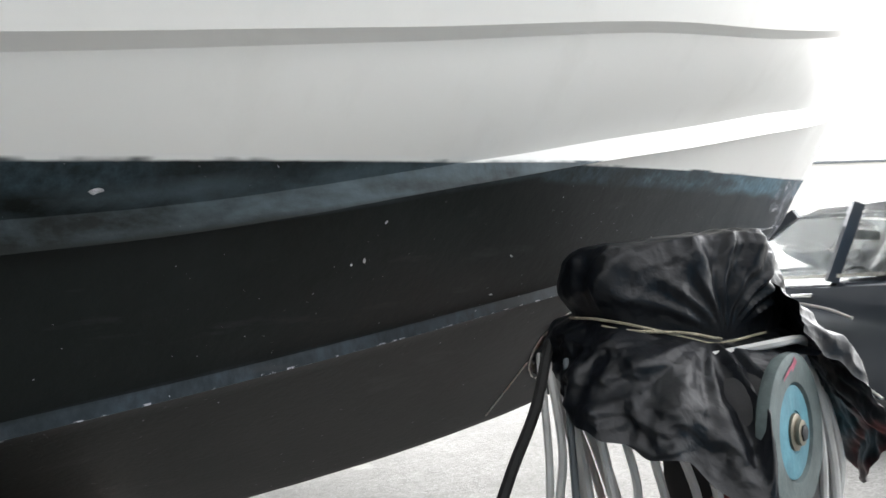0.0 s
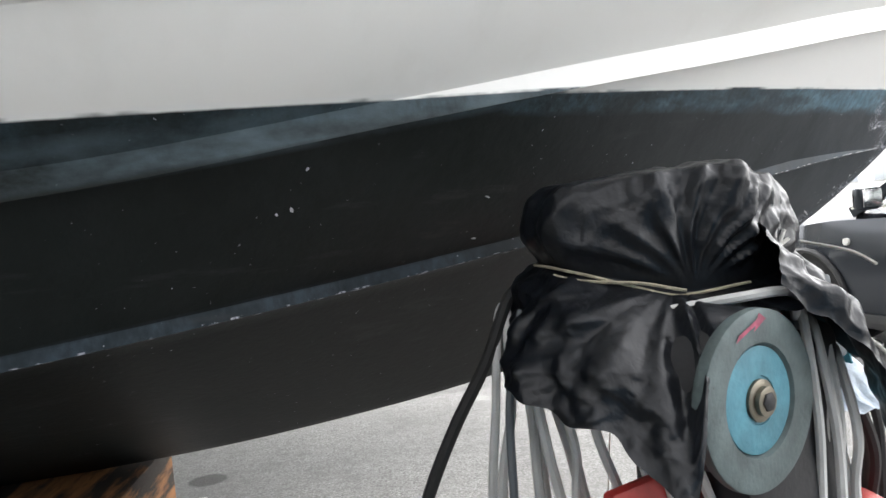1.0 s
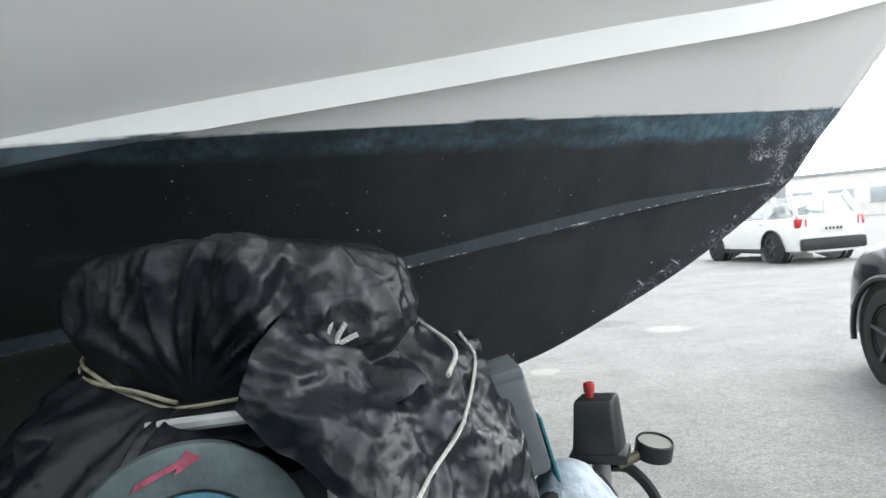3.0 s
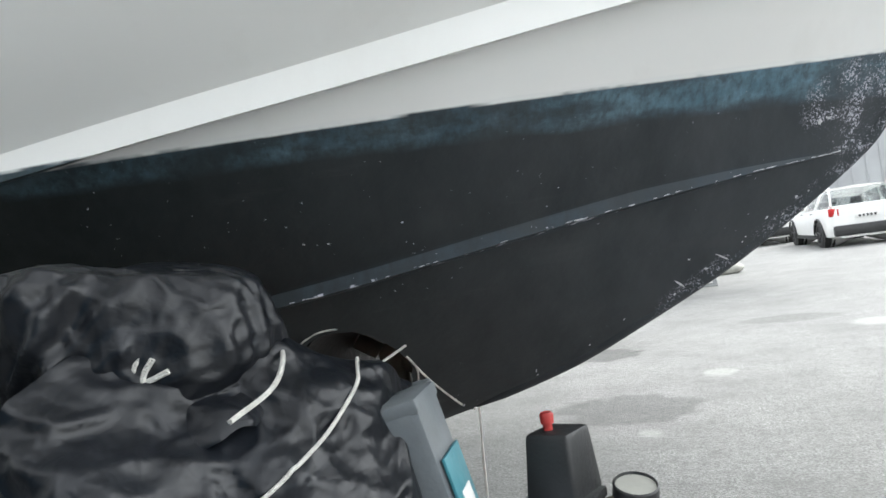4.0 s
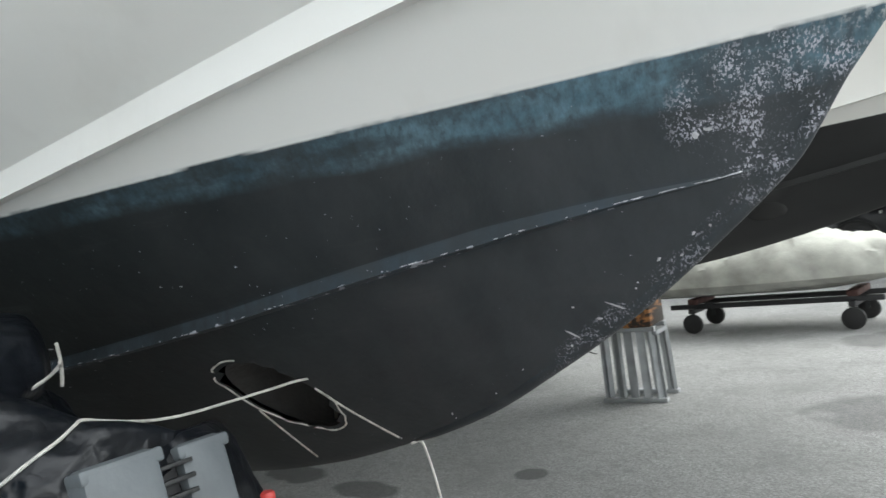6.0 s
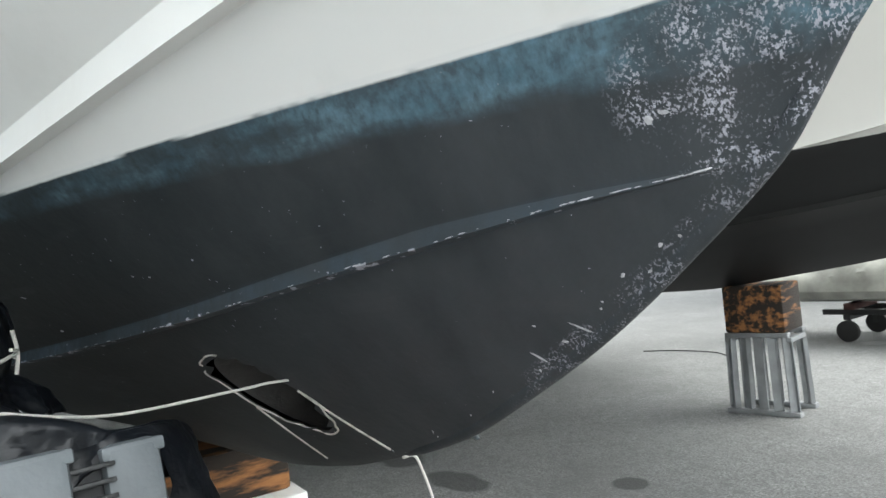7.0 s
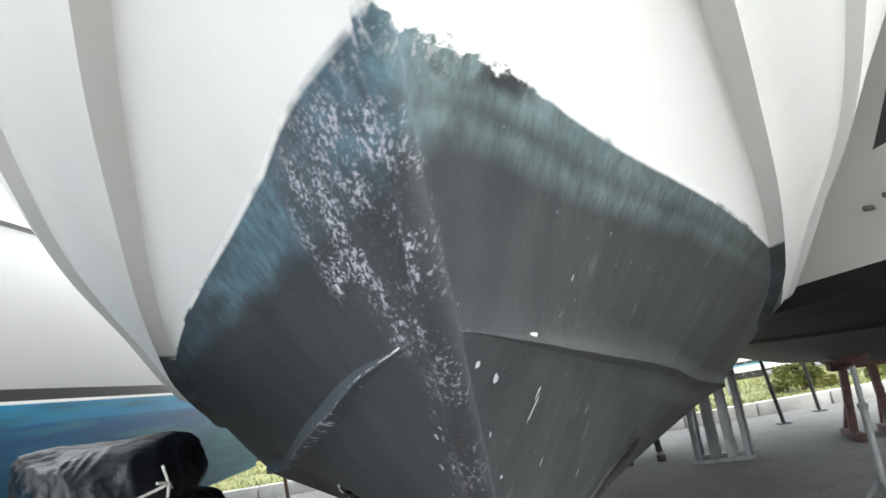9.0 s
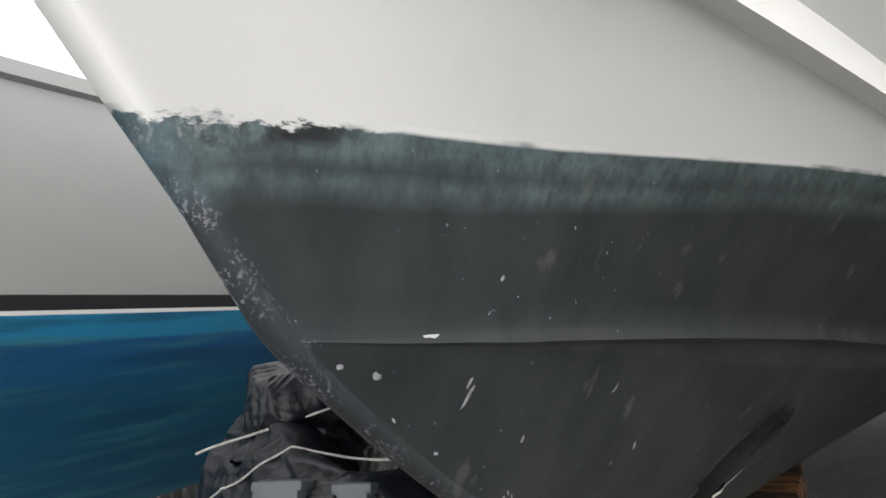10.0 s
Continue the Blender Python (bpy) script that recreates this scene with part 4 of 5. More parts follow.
wheel = cpart("flywheel", turned([(-0.016, 0.09), (-0.014, 0.108), (-0.006, 0.112), (0.004, 0.111), (0.006, 0.107), (0.004, 0.07), (-0.004, 0.066)], HUB, FACE), MAT["disc"], "grey-blue flywheel with a painted arrow")
cpart("drum", turned([(-0.08, 0.09), (-0.07, 0.098), (-0.017, 0.098)], HUB, FACE), MAT["dark_steel"], "dark flywheel drum", wheel)
cpart("hub_plate", turned([(-0.006, 0.0655), (0.0, 0.0655), (0.001, 0.062), (0.002, 0.03), (0.0, 0.029)], HUB, FACE), MAT["blue_enamel"], "chipped blue hub plate", wheel)
cpart("washer", turned([(-0.002, 0.026), (0.004, 0.026), (0.006, 0.022), (0.006, 0.018), (0.012, 0.018), (0.013, 0.015)], HUB, FACE, 28), MAT["bronze"], "", wheel)
cpart("nut", turned([(0.005, 0.012), (0.015, 0.012), (0.0165, 0.0095)], HUB, FACE, 6), MAT["dark_steel"], "", wheel)
bm = bmesh.new()
for poly in (((-0.03, 0.086), (0.012, 0.092), (0.012, 0.1), (-0.028, 0.094)), ((0.012, 0.084), (0.036, 0.092), (0.012, 0.108))):
    a = radians(28)
    bm.faces.new([bm.verts.new(HUB + FACE * 0.0075 + SIDE * (u * math.cos(a) + (w - 0.09) * math.sin(a) - 0.018) + Vector((0, 0, 0.088 - u * math.sin(a) * -0.5 + (w - 0.09) * math.cos(a)))) for u, w in poly])
cpart("arrow", bm, MAT["arrow"], "faded pink painted arrow", wheel)
# the second, smaller pulley towards the bow, and the belt guard
SMALL, SAXIS = Vector((-0.765, -0.645, 0.905)), Vector((0.88, -0.47, 0.0))
small = cpart("pulley", turned([(-0.05, 0.075), (-0.045, 0.098), (0.0, 0.1), (0.006, 0.094), (0.006, 0.06), (-0.004, 0.056), (-0.004, 0.03), (0.006, 0.028), (0.006, 0.02)], SMALL, SAXIS.normalized()), MAT["blue_enamel"], "worn blue pulley")
cpart("cap", turned([(0.0, 0.022), (0.012, 0.02), (0.016, 0.012)], SMALL, SAXIS.normalized(), 20), MAT["bronze"], "", small)
# frame, tank and legs
red = cpart("frame_plate", box((0.5, 0.02, 0.16), (-1.0, -0.79, 0.79), 0.006, (0, 0, 27)), MAT["red_paint"], "red steel plate with black plugs shading in its bolt holes")
# short black plugs on the plate; their colour stands for shade inside bolt holes
for i in range(4):
    c = Vector((-0.9, -0.752, 0.85)) + Vector((0.024 * (i % 2), 0.0123 * (i % 2), -0.03 * (i // 2)))
    cpart("bolt_hole_plug", rod(c + FACE * 0.006, c + FACE * 0.013, 0.008, None, 12), MAT["rubber"], "", red)
tank = cpart("tank", turned([(-0.36, 0.05), (-0.35, 0.12), (-0.3, 0.17), (0.3, 0.17), (0.35, 0.12), (0.36, 0.05)], Vector((-0.92, -0.66, 0.5)), SIDE, 32), MAT["red_paint"], "worn red air tank")
for s in (-1, 1):
    for w in (-1, 1):
        c = Vector((-0.92, -0.66, 0)) + SIDE * 0.24 * s + FACE * 0.12 * w
        cpart("leg", beam(c, c + Vector((0, 0, 0.42)), 0.04, 0.04), MAT["red_paint"], "", None, False)
cpart("crankcase", box((0.24, 0.2, 0.34), (-0.98, -0.76, 0.86), 0.03, (0, 0, 27)), MAT["dark_steel"], "dark cast crankcase")
cpart("pump_head", box((0.15, 0.15, 0.18), (-1.05, -0.7, 1.09), 0.03, (0, 0, 20)), MAT["dark_steel"])
# the motor: grey end housings with black cooling fins between
TILT_M = (0, -13, 8)
for y, w, tag in ((-0.56, 0.098, 1), (-0.438, 0.072, 0)):
    hs = cpart("motor_housing", box((0.085, w, 0.15), (-0.745 - 0.05 * (not tag), y, 0.984 - 0.016 * (not tag)), 0.012, TILT_M), MAT["grey_plastic"], "grey motor housing")
    cpart("housing_rim", box((0.09, w + 0.006, 0.018), (-0.763 - 0.05 * (not tag), y, 1.045 - 0.016 * (not tag)), 0.004, TILT_M), MAT["grey_plastic"], "", hs)
    if tag:
        cpart("label_plate", box((0.004, 0.078, 0.09), (-0.69, y + 0.006, 0.948), 0.001, TILT_M), MAT["teal_label"], "teal printed label", hs)
        cpart("label_print", box((0.003, 0.04, 0.026), (-0.6855, y + 0.008, 0.935), 0.001, TILT_M), MAT["white_print"], "", hs)
for i in range(9):
    cpart("cooling_fin", box((0.09, 0.058, 0.006), (-0.775 - (i - 4) * 0.0045, -0.492, 0.868 + i * 0.019), 0.001, TILT_M), MAT["plastic"])
cpart("motor_core", box((0.075, 0.06, 0.19), (-0.795, -0.492, 0.942), 0.01, TILT_M), MAT["dark_steel"])
# pressure switch on its pipe, with red knob and gauge
cpart("riser_pipe", rod((-0.6, -0.43, 0.45), (-0.6, -0.43, 0.9), 0.014, None, 14), MAT["steel"])
cpart("pipe_bracket", beam((-0.85, -0.6, 0.5), (-0.6, -0.43, 0.5), 0.04, 0.012), MAT["red_paint"], "", None, False)
bm = bmesh.new()
bmesh.ops.create_cone(bm, cap_ends=True, segments=4, radius1=0.07, radius2=0.058, depth=0.092, matrix=pose(-0.6, -0.43, 0.934, 0, 0, 45 - 15) @ Matrix.Diagonal((0.76, 0.62, 0.92, 1)))
bmesh.ops.bevel(bm, geom=list(bm.edges), offset=0.006, segments=2, affect="EDGES", profile=0.5)
sw = cpart("pressure_switch", bm, MAT["plastic"], "black pressure switch housing")
cpart("switch_base", box((0.086, 0.068, 0.014), (-0.6, -0.43, 0.888), 0.003, (0, 0, -15)), MAT["plastic"], "", sw)
cpart("red_knob", turned([(-0.01, 0.006), (0.004, 0.006), (0.004, 0.0085), (0.015, 0.009), (0.018, 0.007)], Vector((-0.61, -0.434, 0.981)), Vector((0, 0, 1)), 20), MAT["red_paint"], "red knob", sw)
gauge_at = Vector((-0.515, -0.41, 0.885))
ga = cpart("gauge", turned([(-0.015, 0.026), (-0.013, 0.029), (0.012, 0.029), (0.014, 0.027), (0.01, 0.0255)], gauge_at, Vector((0.15, -0.2, 1.0)).normalized(), 28), MAT["plastic"], "round pressure gauge facing up")
cpart("gauge_dial", turned([(0.0, 0.0254), (0.0106, 0.0254)], gauge_at, Vector((0.15, -0.2, 1.0)).normalized(), 28), MAT["canvas"], "", ga)
cpart("gauge_stem", rod((-0.575, -0.428, 0.868), gauge_at, 0.008, None, 10), MAT["bronze"], "", ga)
for i in range(5):
    a = 0.5 * i
    hose = tube([(-0.7 - 0.012 * i, -0.5 - 0.02 * i, 0.74), (-0.66 - 0.012 * i, -0.5 - 0.02 * i, 0.855 + 0.008 * (i % 2)), (-0.61 - 0.014 * i, -0.47 - 0.022 * i, 0.86), (-0.56 - 0.01 * i, -0.45 - 0.02 * i, 0.72), (-0.58, -0.46, 0.55)], 0.0105, 8)
    cpart("air_hose", hose, MAT["rubber"], "black ribbed air hose")
cpart("air_hose", tube([(-0.585, -0.42, 0.865), (-0.55, -0.4, 0.85), (-0.515, -0.4, 0.8), (-0.505, -0.42, 0.72), (-0.53, -0.45, 0.55)], 0.009, 8), MAT["rubber"], "black ribbed air hose")

# rag behind the motor
rag = drape(26, 0.2, (-0.66, -0.535), 1.01, [((-0.66, -0.52, 0.86), (0.05, 0.06, 0.05), 2)], 20, 90, (), 5)
tagged(part("rag", sheet_mesh(rag, lambda c: True, 0.003), MAT["cloth"]), "pale blue rag stuffed beside the motor", "rag")

# plastic: a tied bundle on top with its skirt, and a wide sheet below it
BUN = Vector((-1.04, -0.69, 0.0))
tie_z = curve((0, 1.12), (60, 1.135), (120, 1.14), (180, 1.133), (230, 1.106), (260, 1.088), (300, 1.092), (360, 1.12))
hem_r = curve((0, 0.205), (60, 0.17), (120, 0.19), (173, 0.225), (195, 0.262), (214, 0.292), (232, 0.292), (244, 0.305), (250, 0.308), (254, 0.295), (258, 0.26), (266, 0.22), (280, 0.18), (300, 0.19), (360, 0.205))
hem_z = curve((0, 1.085), (60, 1.08), (120, 1.05), (165, 1.06), (180, 1.04), (195, 1.005), (214, 0.975), (232, 0.945), (243, 0.905), (249, 0.885), (252, 0.93), (255, 1.0), (257, 0.99), (260, 1.045), (268, 1.055), (280, 1.066), (300, 1.06), (360, 1.085))
dome_r = curve((0, 0.0), (0.3, 0.45), (0.55, 0.8), (0.72, 0.955), (0.86, 1.0), (1.0, 0.93))
dome_z = curve((0, 1.244), (0.3, 1.254), (0.55, 1.246), (0.72, 1.214), (0.86, 1.16), (1.0, 1.1))


def ridge(t):
    return max(0.0, 1 - math.sqrt(math.sin(t) ** 2 + 0.04) * 0.98)


def crease(q, scale, seed=0.0):
    """Hollows of stiff film between sharp ridges: 0 in a hollow, about 0.5 on a ridge."""
    q = q * scale + Vector((seed, seed * 0.7, 0))
    q = q + Vector((noise.noise(q * 0.6), noise.noise(q * 0.6 + Vector((9, 0, 0))), noise.noise(q * 0.6 + Vector((0, 9, 0))))) * 0.6
    return min(0.7, noise.voronoi(q)[0][0] ** 1.6)


def fan(x, z, n, reach, wob):
    """Pleats running away from a point where film is drawn together."""
    r = math.hypot(x, z)
    if r > reach:
        return 0.0
    a = n * math.atan2(z, x) + wob
    uneven = 0.25 + 0.75 * (abs(math.sin(math.floor(a / math.pi + 0.5) * 12.9898) * 437.58) % 1)
    return min(1.0, r / (0.35 * reach)) * (1 - r / reach) ** 0.8 * uneven * (ridge(a) - 0.35)


def bag_place(deg, v):
    """The bag's surface: v 0 to 1 is the bundle from its top to the tie, 1 to 2 the skirt."""
    a = radians(deg)
    ra, rb = 0.2, 0.142
    R = ra * rb / math.hypot(rb * math.cos(a), ra * math.sin(a))
    if v <= 1:
        r, z = R * dome_r(v), dome_z(v) + (tie_z(deg) - 1.1) * v ** 4
    else:
        q = v - 1
        r, z = R * 0.93 + (hem_r(deg) - R * 0.93) * q ** 0.75, tie_z(deg) + (hem_z(deg) + 0.016 * noise.noise(Vector((deg * 0.11, 0, 4))) - tie_z(deg)) * q
    if v <= 1:
        z -= 0.04 * max(0.0, r * math.cos(a) / ra) ** 1.6 * (1 - v ** 6)
    p = BUN + Vector((r * math.cos(a), r * math.sin(a), z))
    edge = min(1.0, 3 * v) * (1 - 0.85 * math.exp(-((v - 1) / 0.07) ** 2))
    slow = noise.noise(p * 6)
    arc = lambda d: R * radians((deg - d + 180) % 360 - 180)
    push = 0.026 * fan(arc(264), z - 1.09, 9.5, 0.24, 3.2 * slow) if v <= 1.02 else 0.028 * fan(arc(250), z - 1.1, 5.5, 0.3, 3.0 * slow)
    push += 0.006 * fan(arc(6), z - 1.18, 8, 0.15, slow) + 0.009 * fan(arc(315), z - 1.1, 7, 0.13, 2 * slow)
    push += 0.012 * slow + 0.007 * edge * (ridge(deg * 0.16 + 1.5 * slow) - 0.35) * math.exp(-((v - 1) / 0.35) ** 2)
    if v > 1:
        push += 0.03 * (v - 1) * noise.noise(Vector((deg * 0.06, v * 0.9, 2.0))) + 0.034 * min(1.0, 4 * (v - 1)) * (crease(p, 9, 11) - 0.25) + 0.014 * (crease(p, 22, 6) - 0.25)
    calm = 0.35 + 0.65 * min(1.0, max(0.0, 0.5 + 2.2 * noise.noise(p * 4 + Vector((3, 0, 0)))) + max(0.0, v - 1))
    tall = Vector((p.x, p.y, p.z * 0.5))
    push += calm * (0.032 * (crease(tall, 9) - 0.25) + 0.017 * (crease(tall, 18, 5) - 0.25) + 0.0075 * (crease(p, 37, 2) - 0.25))
    return p + Vector((math.cos(a), math.sin(a), 0.55 if v < 0.75 else 0.0)) * push * min(1.0, 2.5 * v) * (edge if v < 1 else max(edge, 0.3))


def film(points, closed):
    bm = bmesh.new()
    vs = [[bm.verts.new(q) for q in row] for row in points]
    for a, b in zip(vs, vs[1:] + (vs[:1] if closed else [])):
        for i in range(len(a) - 1):
            bm.faces.new((a[i], b[i], b[i + 1], a[i + 1]))
    bmesh.ops.remove_doubles(bm, verts=bm.verts, dist=1e-5)
    bmesh.ops.smooth_vert(bm, verts=bm.verts, factor=0.5, use_axis_x=True, use_axis_y=True, use_axis_z=True)
    bmesh.ops.recalc_face_normals(bm, faces=bm.faces)
    return bm


bag = thing("plastic_bag", "crumpled black plastic bag tied round the machine's head", "plastic bag", Matrix.Identity(4), "black plastic bags")
part("tied_top", film([[bag_place(i * 0.8, j / 90) for j in range(91)] for i in range(450)], True), MAT["bag"], bag, sharp=50)
part("skirt", film([[bag_place(i * 0.8, 0.985 + 1.015 * j / 80) for j in range(81)] for i in range(450)], True), MAT["bag"], bag, "ragged skirt of black plastic", sharp=50)
fall = [[(-0.97, -0.57, 1.12), (-0.93, -0.52, 1.04), (-0.89, -0.47, 1.0), (-0.87, -0.43, 0.98), (-0.9, -0.38, 0.96), (-0.965, -0.34, 0.93), (-1.0, -0.31, 0.84)],
        [(-0.945, -0.7, 1.195), (-0.875, -0.635, 1.155), (-0.82, -0.57, 1.108), (-0.79, -0.5, 1.086), (-0.82, -0.43, 1.05), (-0.925, -0.335, 1.02), (-0.945, -0.3, 0.9)],
        [(-0.975, -0.85, 1.15), (-0.868, -0.76, 1.085), (-0.79, -0.69, 1.045), (-0.755, -0.62, 1.045), (-0.785, -0.48, 1.045), (-0.87, -0.355, 1.036), (-0.865, -0.3, 0.9)],
        [(-0.985, -0.88, 1.118), (-0.88, -0.865, 1.05), (-0.8, -0.79, 0.97), (-0.735, -0.7, 0.94), (-0.745, -0.57, 1.03), (-0.825, -0.38, 1.034), (-0.815, -0.32, 0.88)],
        [(-0.995, -0.885, 1.09), (-0.885, -0.9, 1.0), (-0.8, -0.84, 0.88), (-0.73, -0.735, 0.8), (-0.715, -0.64, 0.93), (-0.795, -0.415, 1.03), (-0.785, -0.36, 0.86)]]
rows = [spline([Vector(q) for q in row], 34) for row in fall]
cols = [spline([row[i] for row in rows], 32) for i in range(len(rows[0]))]
K2 = Vector((-0.92, -0.78, 1.12))


def sheet_place(i, j):
    p = cols[i][j]
    s, v = i / (len(cols) - 1), j / (len(cols[0]) - 1)
    d = p - K2
    slow = noise.noise(p * 6 + Vector((0, 5, 0)))
    push = 0.012 * fan(d.x * 0.8 + d.y * 0.6, d.z, 5, 0.3, 3.0 * slow) + 0.012 * slow
    push += 0.009 * (ridge(9 * s + 2.5 * slow + 2 * v) - 0.35) + 0.036 * (crease(Vector((p.x, p.y * 0.7, p.z)), 9, 3) - 0.25) + 0.019 * (crease(p, 18, 8) - 0.25) + 0.008 * (crease(p, 37, 4) - 0.25)
    side = Vector((0.55, -0.75, 0.36))
    ragged = 0.03 * noise.noise(Vector((s * 9, 0, 1))) * max(0.0, v - 0.75) * 4
    return p + side * (push + 0.004) * min(1.0, 0.3 + 6 * v) + Vector((0, 0, ragged))


sheet = film([[sheet_place(i, j) for j in range(len(cols[0]))] for i in range(len(cols))], False)
sheet_tree = BVHTree.FromBMesh(sheet)
tagged(part("plastic_sheet", sheet, MAT["bag"], sharp=50), "wide crumpled black plastic sheet draped over the motor", "plastic sheet", "black plastic bags")

# ties and ropes
for lo, hi, out, drop in ((168, 262, 0.006, 0.004), (196, 258, 0.009, -0.006), (258, 296, 0.008, 0.002)):
    ring = [bag_place(a, 1.0) + Vector((math.cos(radians(a)), math.sin(radians(a)), 0)) * out + Vector((0, 0, drop * math.sin(a * 0.07))) for a in np.linspace(lo, hi, 14)]
    tagged(part("tie_string", tube(ring, 0.0024, 6, per=4), MAT["string"]), "old pale string tied round the plastic bag", "string")
ROPE_UP = Vector((0.4, -0.6, 0.55)).normalized()
lie = lambda i, j: sheet_place(i, j) + ROPE_UP * 0.01
n1, n2 = len(cols) - 1, len(cols[0]) - 1
run_a, run_b = curve((0.26, 0.56), (0.6, 0.38), (0.99, 0.26)), np.linspace(0.27, 0.99, 26)
under = [lie(round(n1 * run_a(b) * 0.833), round(n2 * b)) for b in run_b]
way = [Vector((-0.895, -0.2, 1.068)), Vector((-0.835, -0.513, 1.07))] + [q for q in under if q.y < -0.62][::4]
taut = [a.lerp(b, i / 8) for a, b in zip(way, way[1:]) for i in range(8)]
for _ in range(6):
    for i in range(1, len(taut) - 1):
        taut[i] = (taut[i - 1] + 2 * taut[i] + taut[i + 1]) / 4
        hit = sheet_tree.ray_cast(taut[i] + ROPE_UP * 0.2, -ROPE_UP, 0.2)[0]
        if hit:
            taut[i] = hit + ROPE_UP * 0.003
rope = [Vector((-0.95, -0.06, 1.052))] + taut
tagged(part("white_rope", tube(rope, 0.0023, 8, per=4), MAT["rope"]), "thin white rope from the thruster tunnel over the plastic", "rope")
knot = thing("knotted_rope", "white rope knotted at the bundle's end", "rope", Matrix.Translation((-0.943, -0.55, 1.17)))
for pts in ([(0.005, 0, -0.03), (0, 0.004, 0), (0.006, 0, 0.032)], [(-0.02, 0, -0.008), (0, 0.004, 0.002), (0.024, -0.004, 0.006)], [(0, 0.004, 0), (0.045, -0.03, -0.012), (0.085, -0.08, -0.025), (0.125, -0.14, -0.04), (0.155, -0.21, -0.055), (0.15, -0.27, -0.07)]):
    part("strand", tube(pts, 0.0027, 6), MAT["rope"], knot)
knot2 = thing("knotted_rope", "white cord ends knotted on the plastic", "rope", Matrix.Translation((-0.92, -0.775, 1.13)))
for pts in ([(-0.03, -0.01, -0.012), (0, -0.012, 0.0), (0.03, 0.0, 0.012)], [(0, -0.012, 0), (0.002, -0.014, 0.018), (0.006, -0.01, 0.03)], [(0.006, -0.012, 0), (0.012, -0.012, 0.014), (0.02, -0.008, 0.026)]):
    part("strand", tube(pts, 0.003, 6), MAT["rope"], knot2)
hang = [(-0.85, -0.012, 0.909), (-0.848, 0.008, 0.908), (-0.852, 0.022, 0.885), (-0.865, 0.05, 0.8), (-0.885, 0.09, 0.62), (-0.9, 0.115, 0.4), (-0.905, 0.125, 0.15), (-0.91, 0.14, 0.006), (-0.95, 0.24, 0.005)]
tagged(part("white_rope", tube(hang, 0.0025, 8), MAT["rope"]), "thin white rope hanging from the keel to the ground", "rope")

# coiled cables hung on the machine
def coil(label, tops, bottoms, mat, r, seed, name="cable_coil"):
    rng = random.Random(seed)
    first = Vector(tops[0])
    t = thing(name, label, "cable", Matrix.Translation((first.x, first.y, 0)))
    for a, b in zip(tops, bottoms):
        a, b = Vector(a), Vector(b)
        mid = (a + b) / 2 + Vector((rng.uniform(-0.02, 0.02), rng.uniform(-0.02, 0.01), 0))
        pts = [a + Vector((0.03, 0.06, 0.01)), a, a.lerp(mid, 0.5) + Vector((rng.uniform(-0.008, 0.008), -0.012, 0)), mid, b]
        bm = tube(pts, r * rng.uniform(0.92, 1.08), 8)
        bmesh.ops.translate(bm, vec=(-first.x, -first.y, 0), verts=bm.verts)
        part("cable", bm, mat, t)
    return t


def along(o, u, w, z):
    return Vector((o[0], o[1], 0)) + SIDE * u + FACE * w + Vector((0, 0, z))


O = (HUB.x, HUB.y)
coil("loops of pale grey cable hung beside the flywheel", [along(O, -0.12 + 0.008 * i, -0.345 + 0.012 * (i % 4), 1.06 - 0.008 * i) for i in range(9)], [along(O, -0.25 + 0.026 * i, -0.25 + 0.02 * (i % 4), 0.56 + 0.02 * (i % 2)) for i in range(9)], MAT["cable"], 0.0068, 4)
coil("loops of pale grey cable emerging under the bag", [along(O, -0.165 + 0.016 * i, -0.22 + 0.028 * i, 1.0 - 0.01 * (i % 2)) for i in range(6)], [along(O, -0.12 + 0.034 * i, -0.19 + 0.028 * i, 0.6 + 0.02 * (i % 3)) for i in range(6)], MAT["cable"], 0.0068, 9)
coil("bunch of pale grey cable hanging past the flywheel", [along(O, 0.14 + 0.009 * i, -0.02 - 0.014 * (i % 3), 1.04 - 0.008 * i) for i in range(10)], [along(O, 0.125 + 0.018 * i, -0.01 - 0.014 * (i % 3), 0.52 + 0.02 * (i % 2)) for i in range(10)], MAT["cable"], 0.0068, 6)
tagged(part("cable_loop", tube([along(O, -0.03, -0.1, 1.07), along(O, 0.02, -0.03, 1.083), along(O, 0.07, -0.008, 1.085), along(O, 0.11, -0.012, 1.075), along(O, 0.14, -0.03, 1.04)], 0.0068, 8), MAT["cable"]), "short loop of pale cable over the flywheel", "cable")
tagged(part("black_hose", tube([(-1.24, -0.62, 1.1), (-1.275, -0.655, 1.08), (-1.32, -0.69, 1.0), (-1.38, -0.71, 0.91), (-1.43, -0.72, 0.81), (-1.46, -0.72, 0.7), (-1.47, -0.72, 0.4), (-1.4, -0.7, 0.03)], 0.0095, 8), MAT["rubber"]), "black rubber hose hanging from the machine", "hose")
plug = thing("plug_lead", "dark cable with a black plug hanging free", "cable", Matrix.Translation(along(O, -0.2, -0.24, 0.8)))
part("lead", tube([(0.05, 0.09, 0.27), (0.01, 0.02, 0.16), (0, 0, 0.02)], 0.006, 8), MAT["grey_plastic"], plug)
part("plug", turned([(-0.05, 0.013), (-0.045, 0.017), (-0.005, 0.017), (0.02, 0.009), (0.03, 0.007)], Vector((0, 0, 0)), Vector((0, 0, 1)), 16), MAT["plastic"], plug, "black plug")

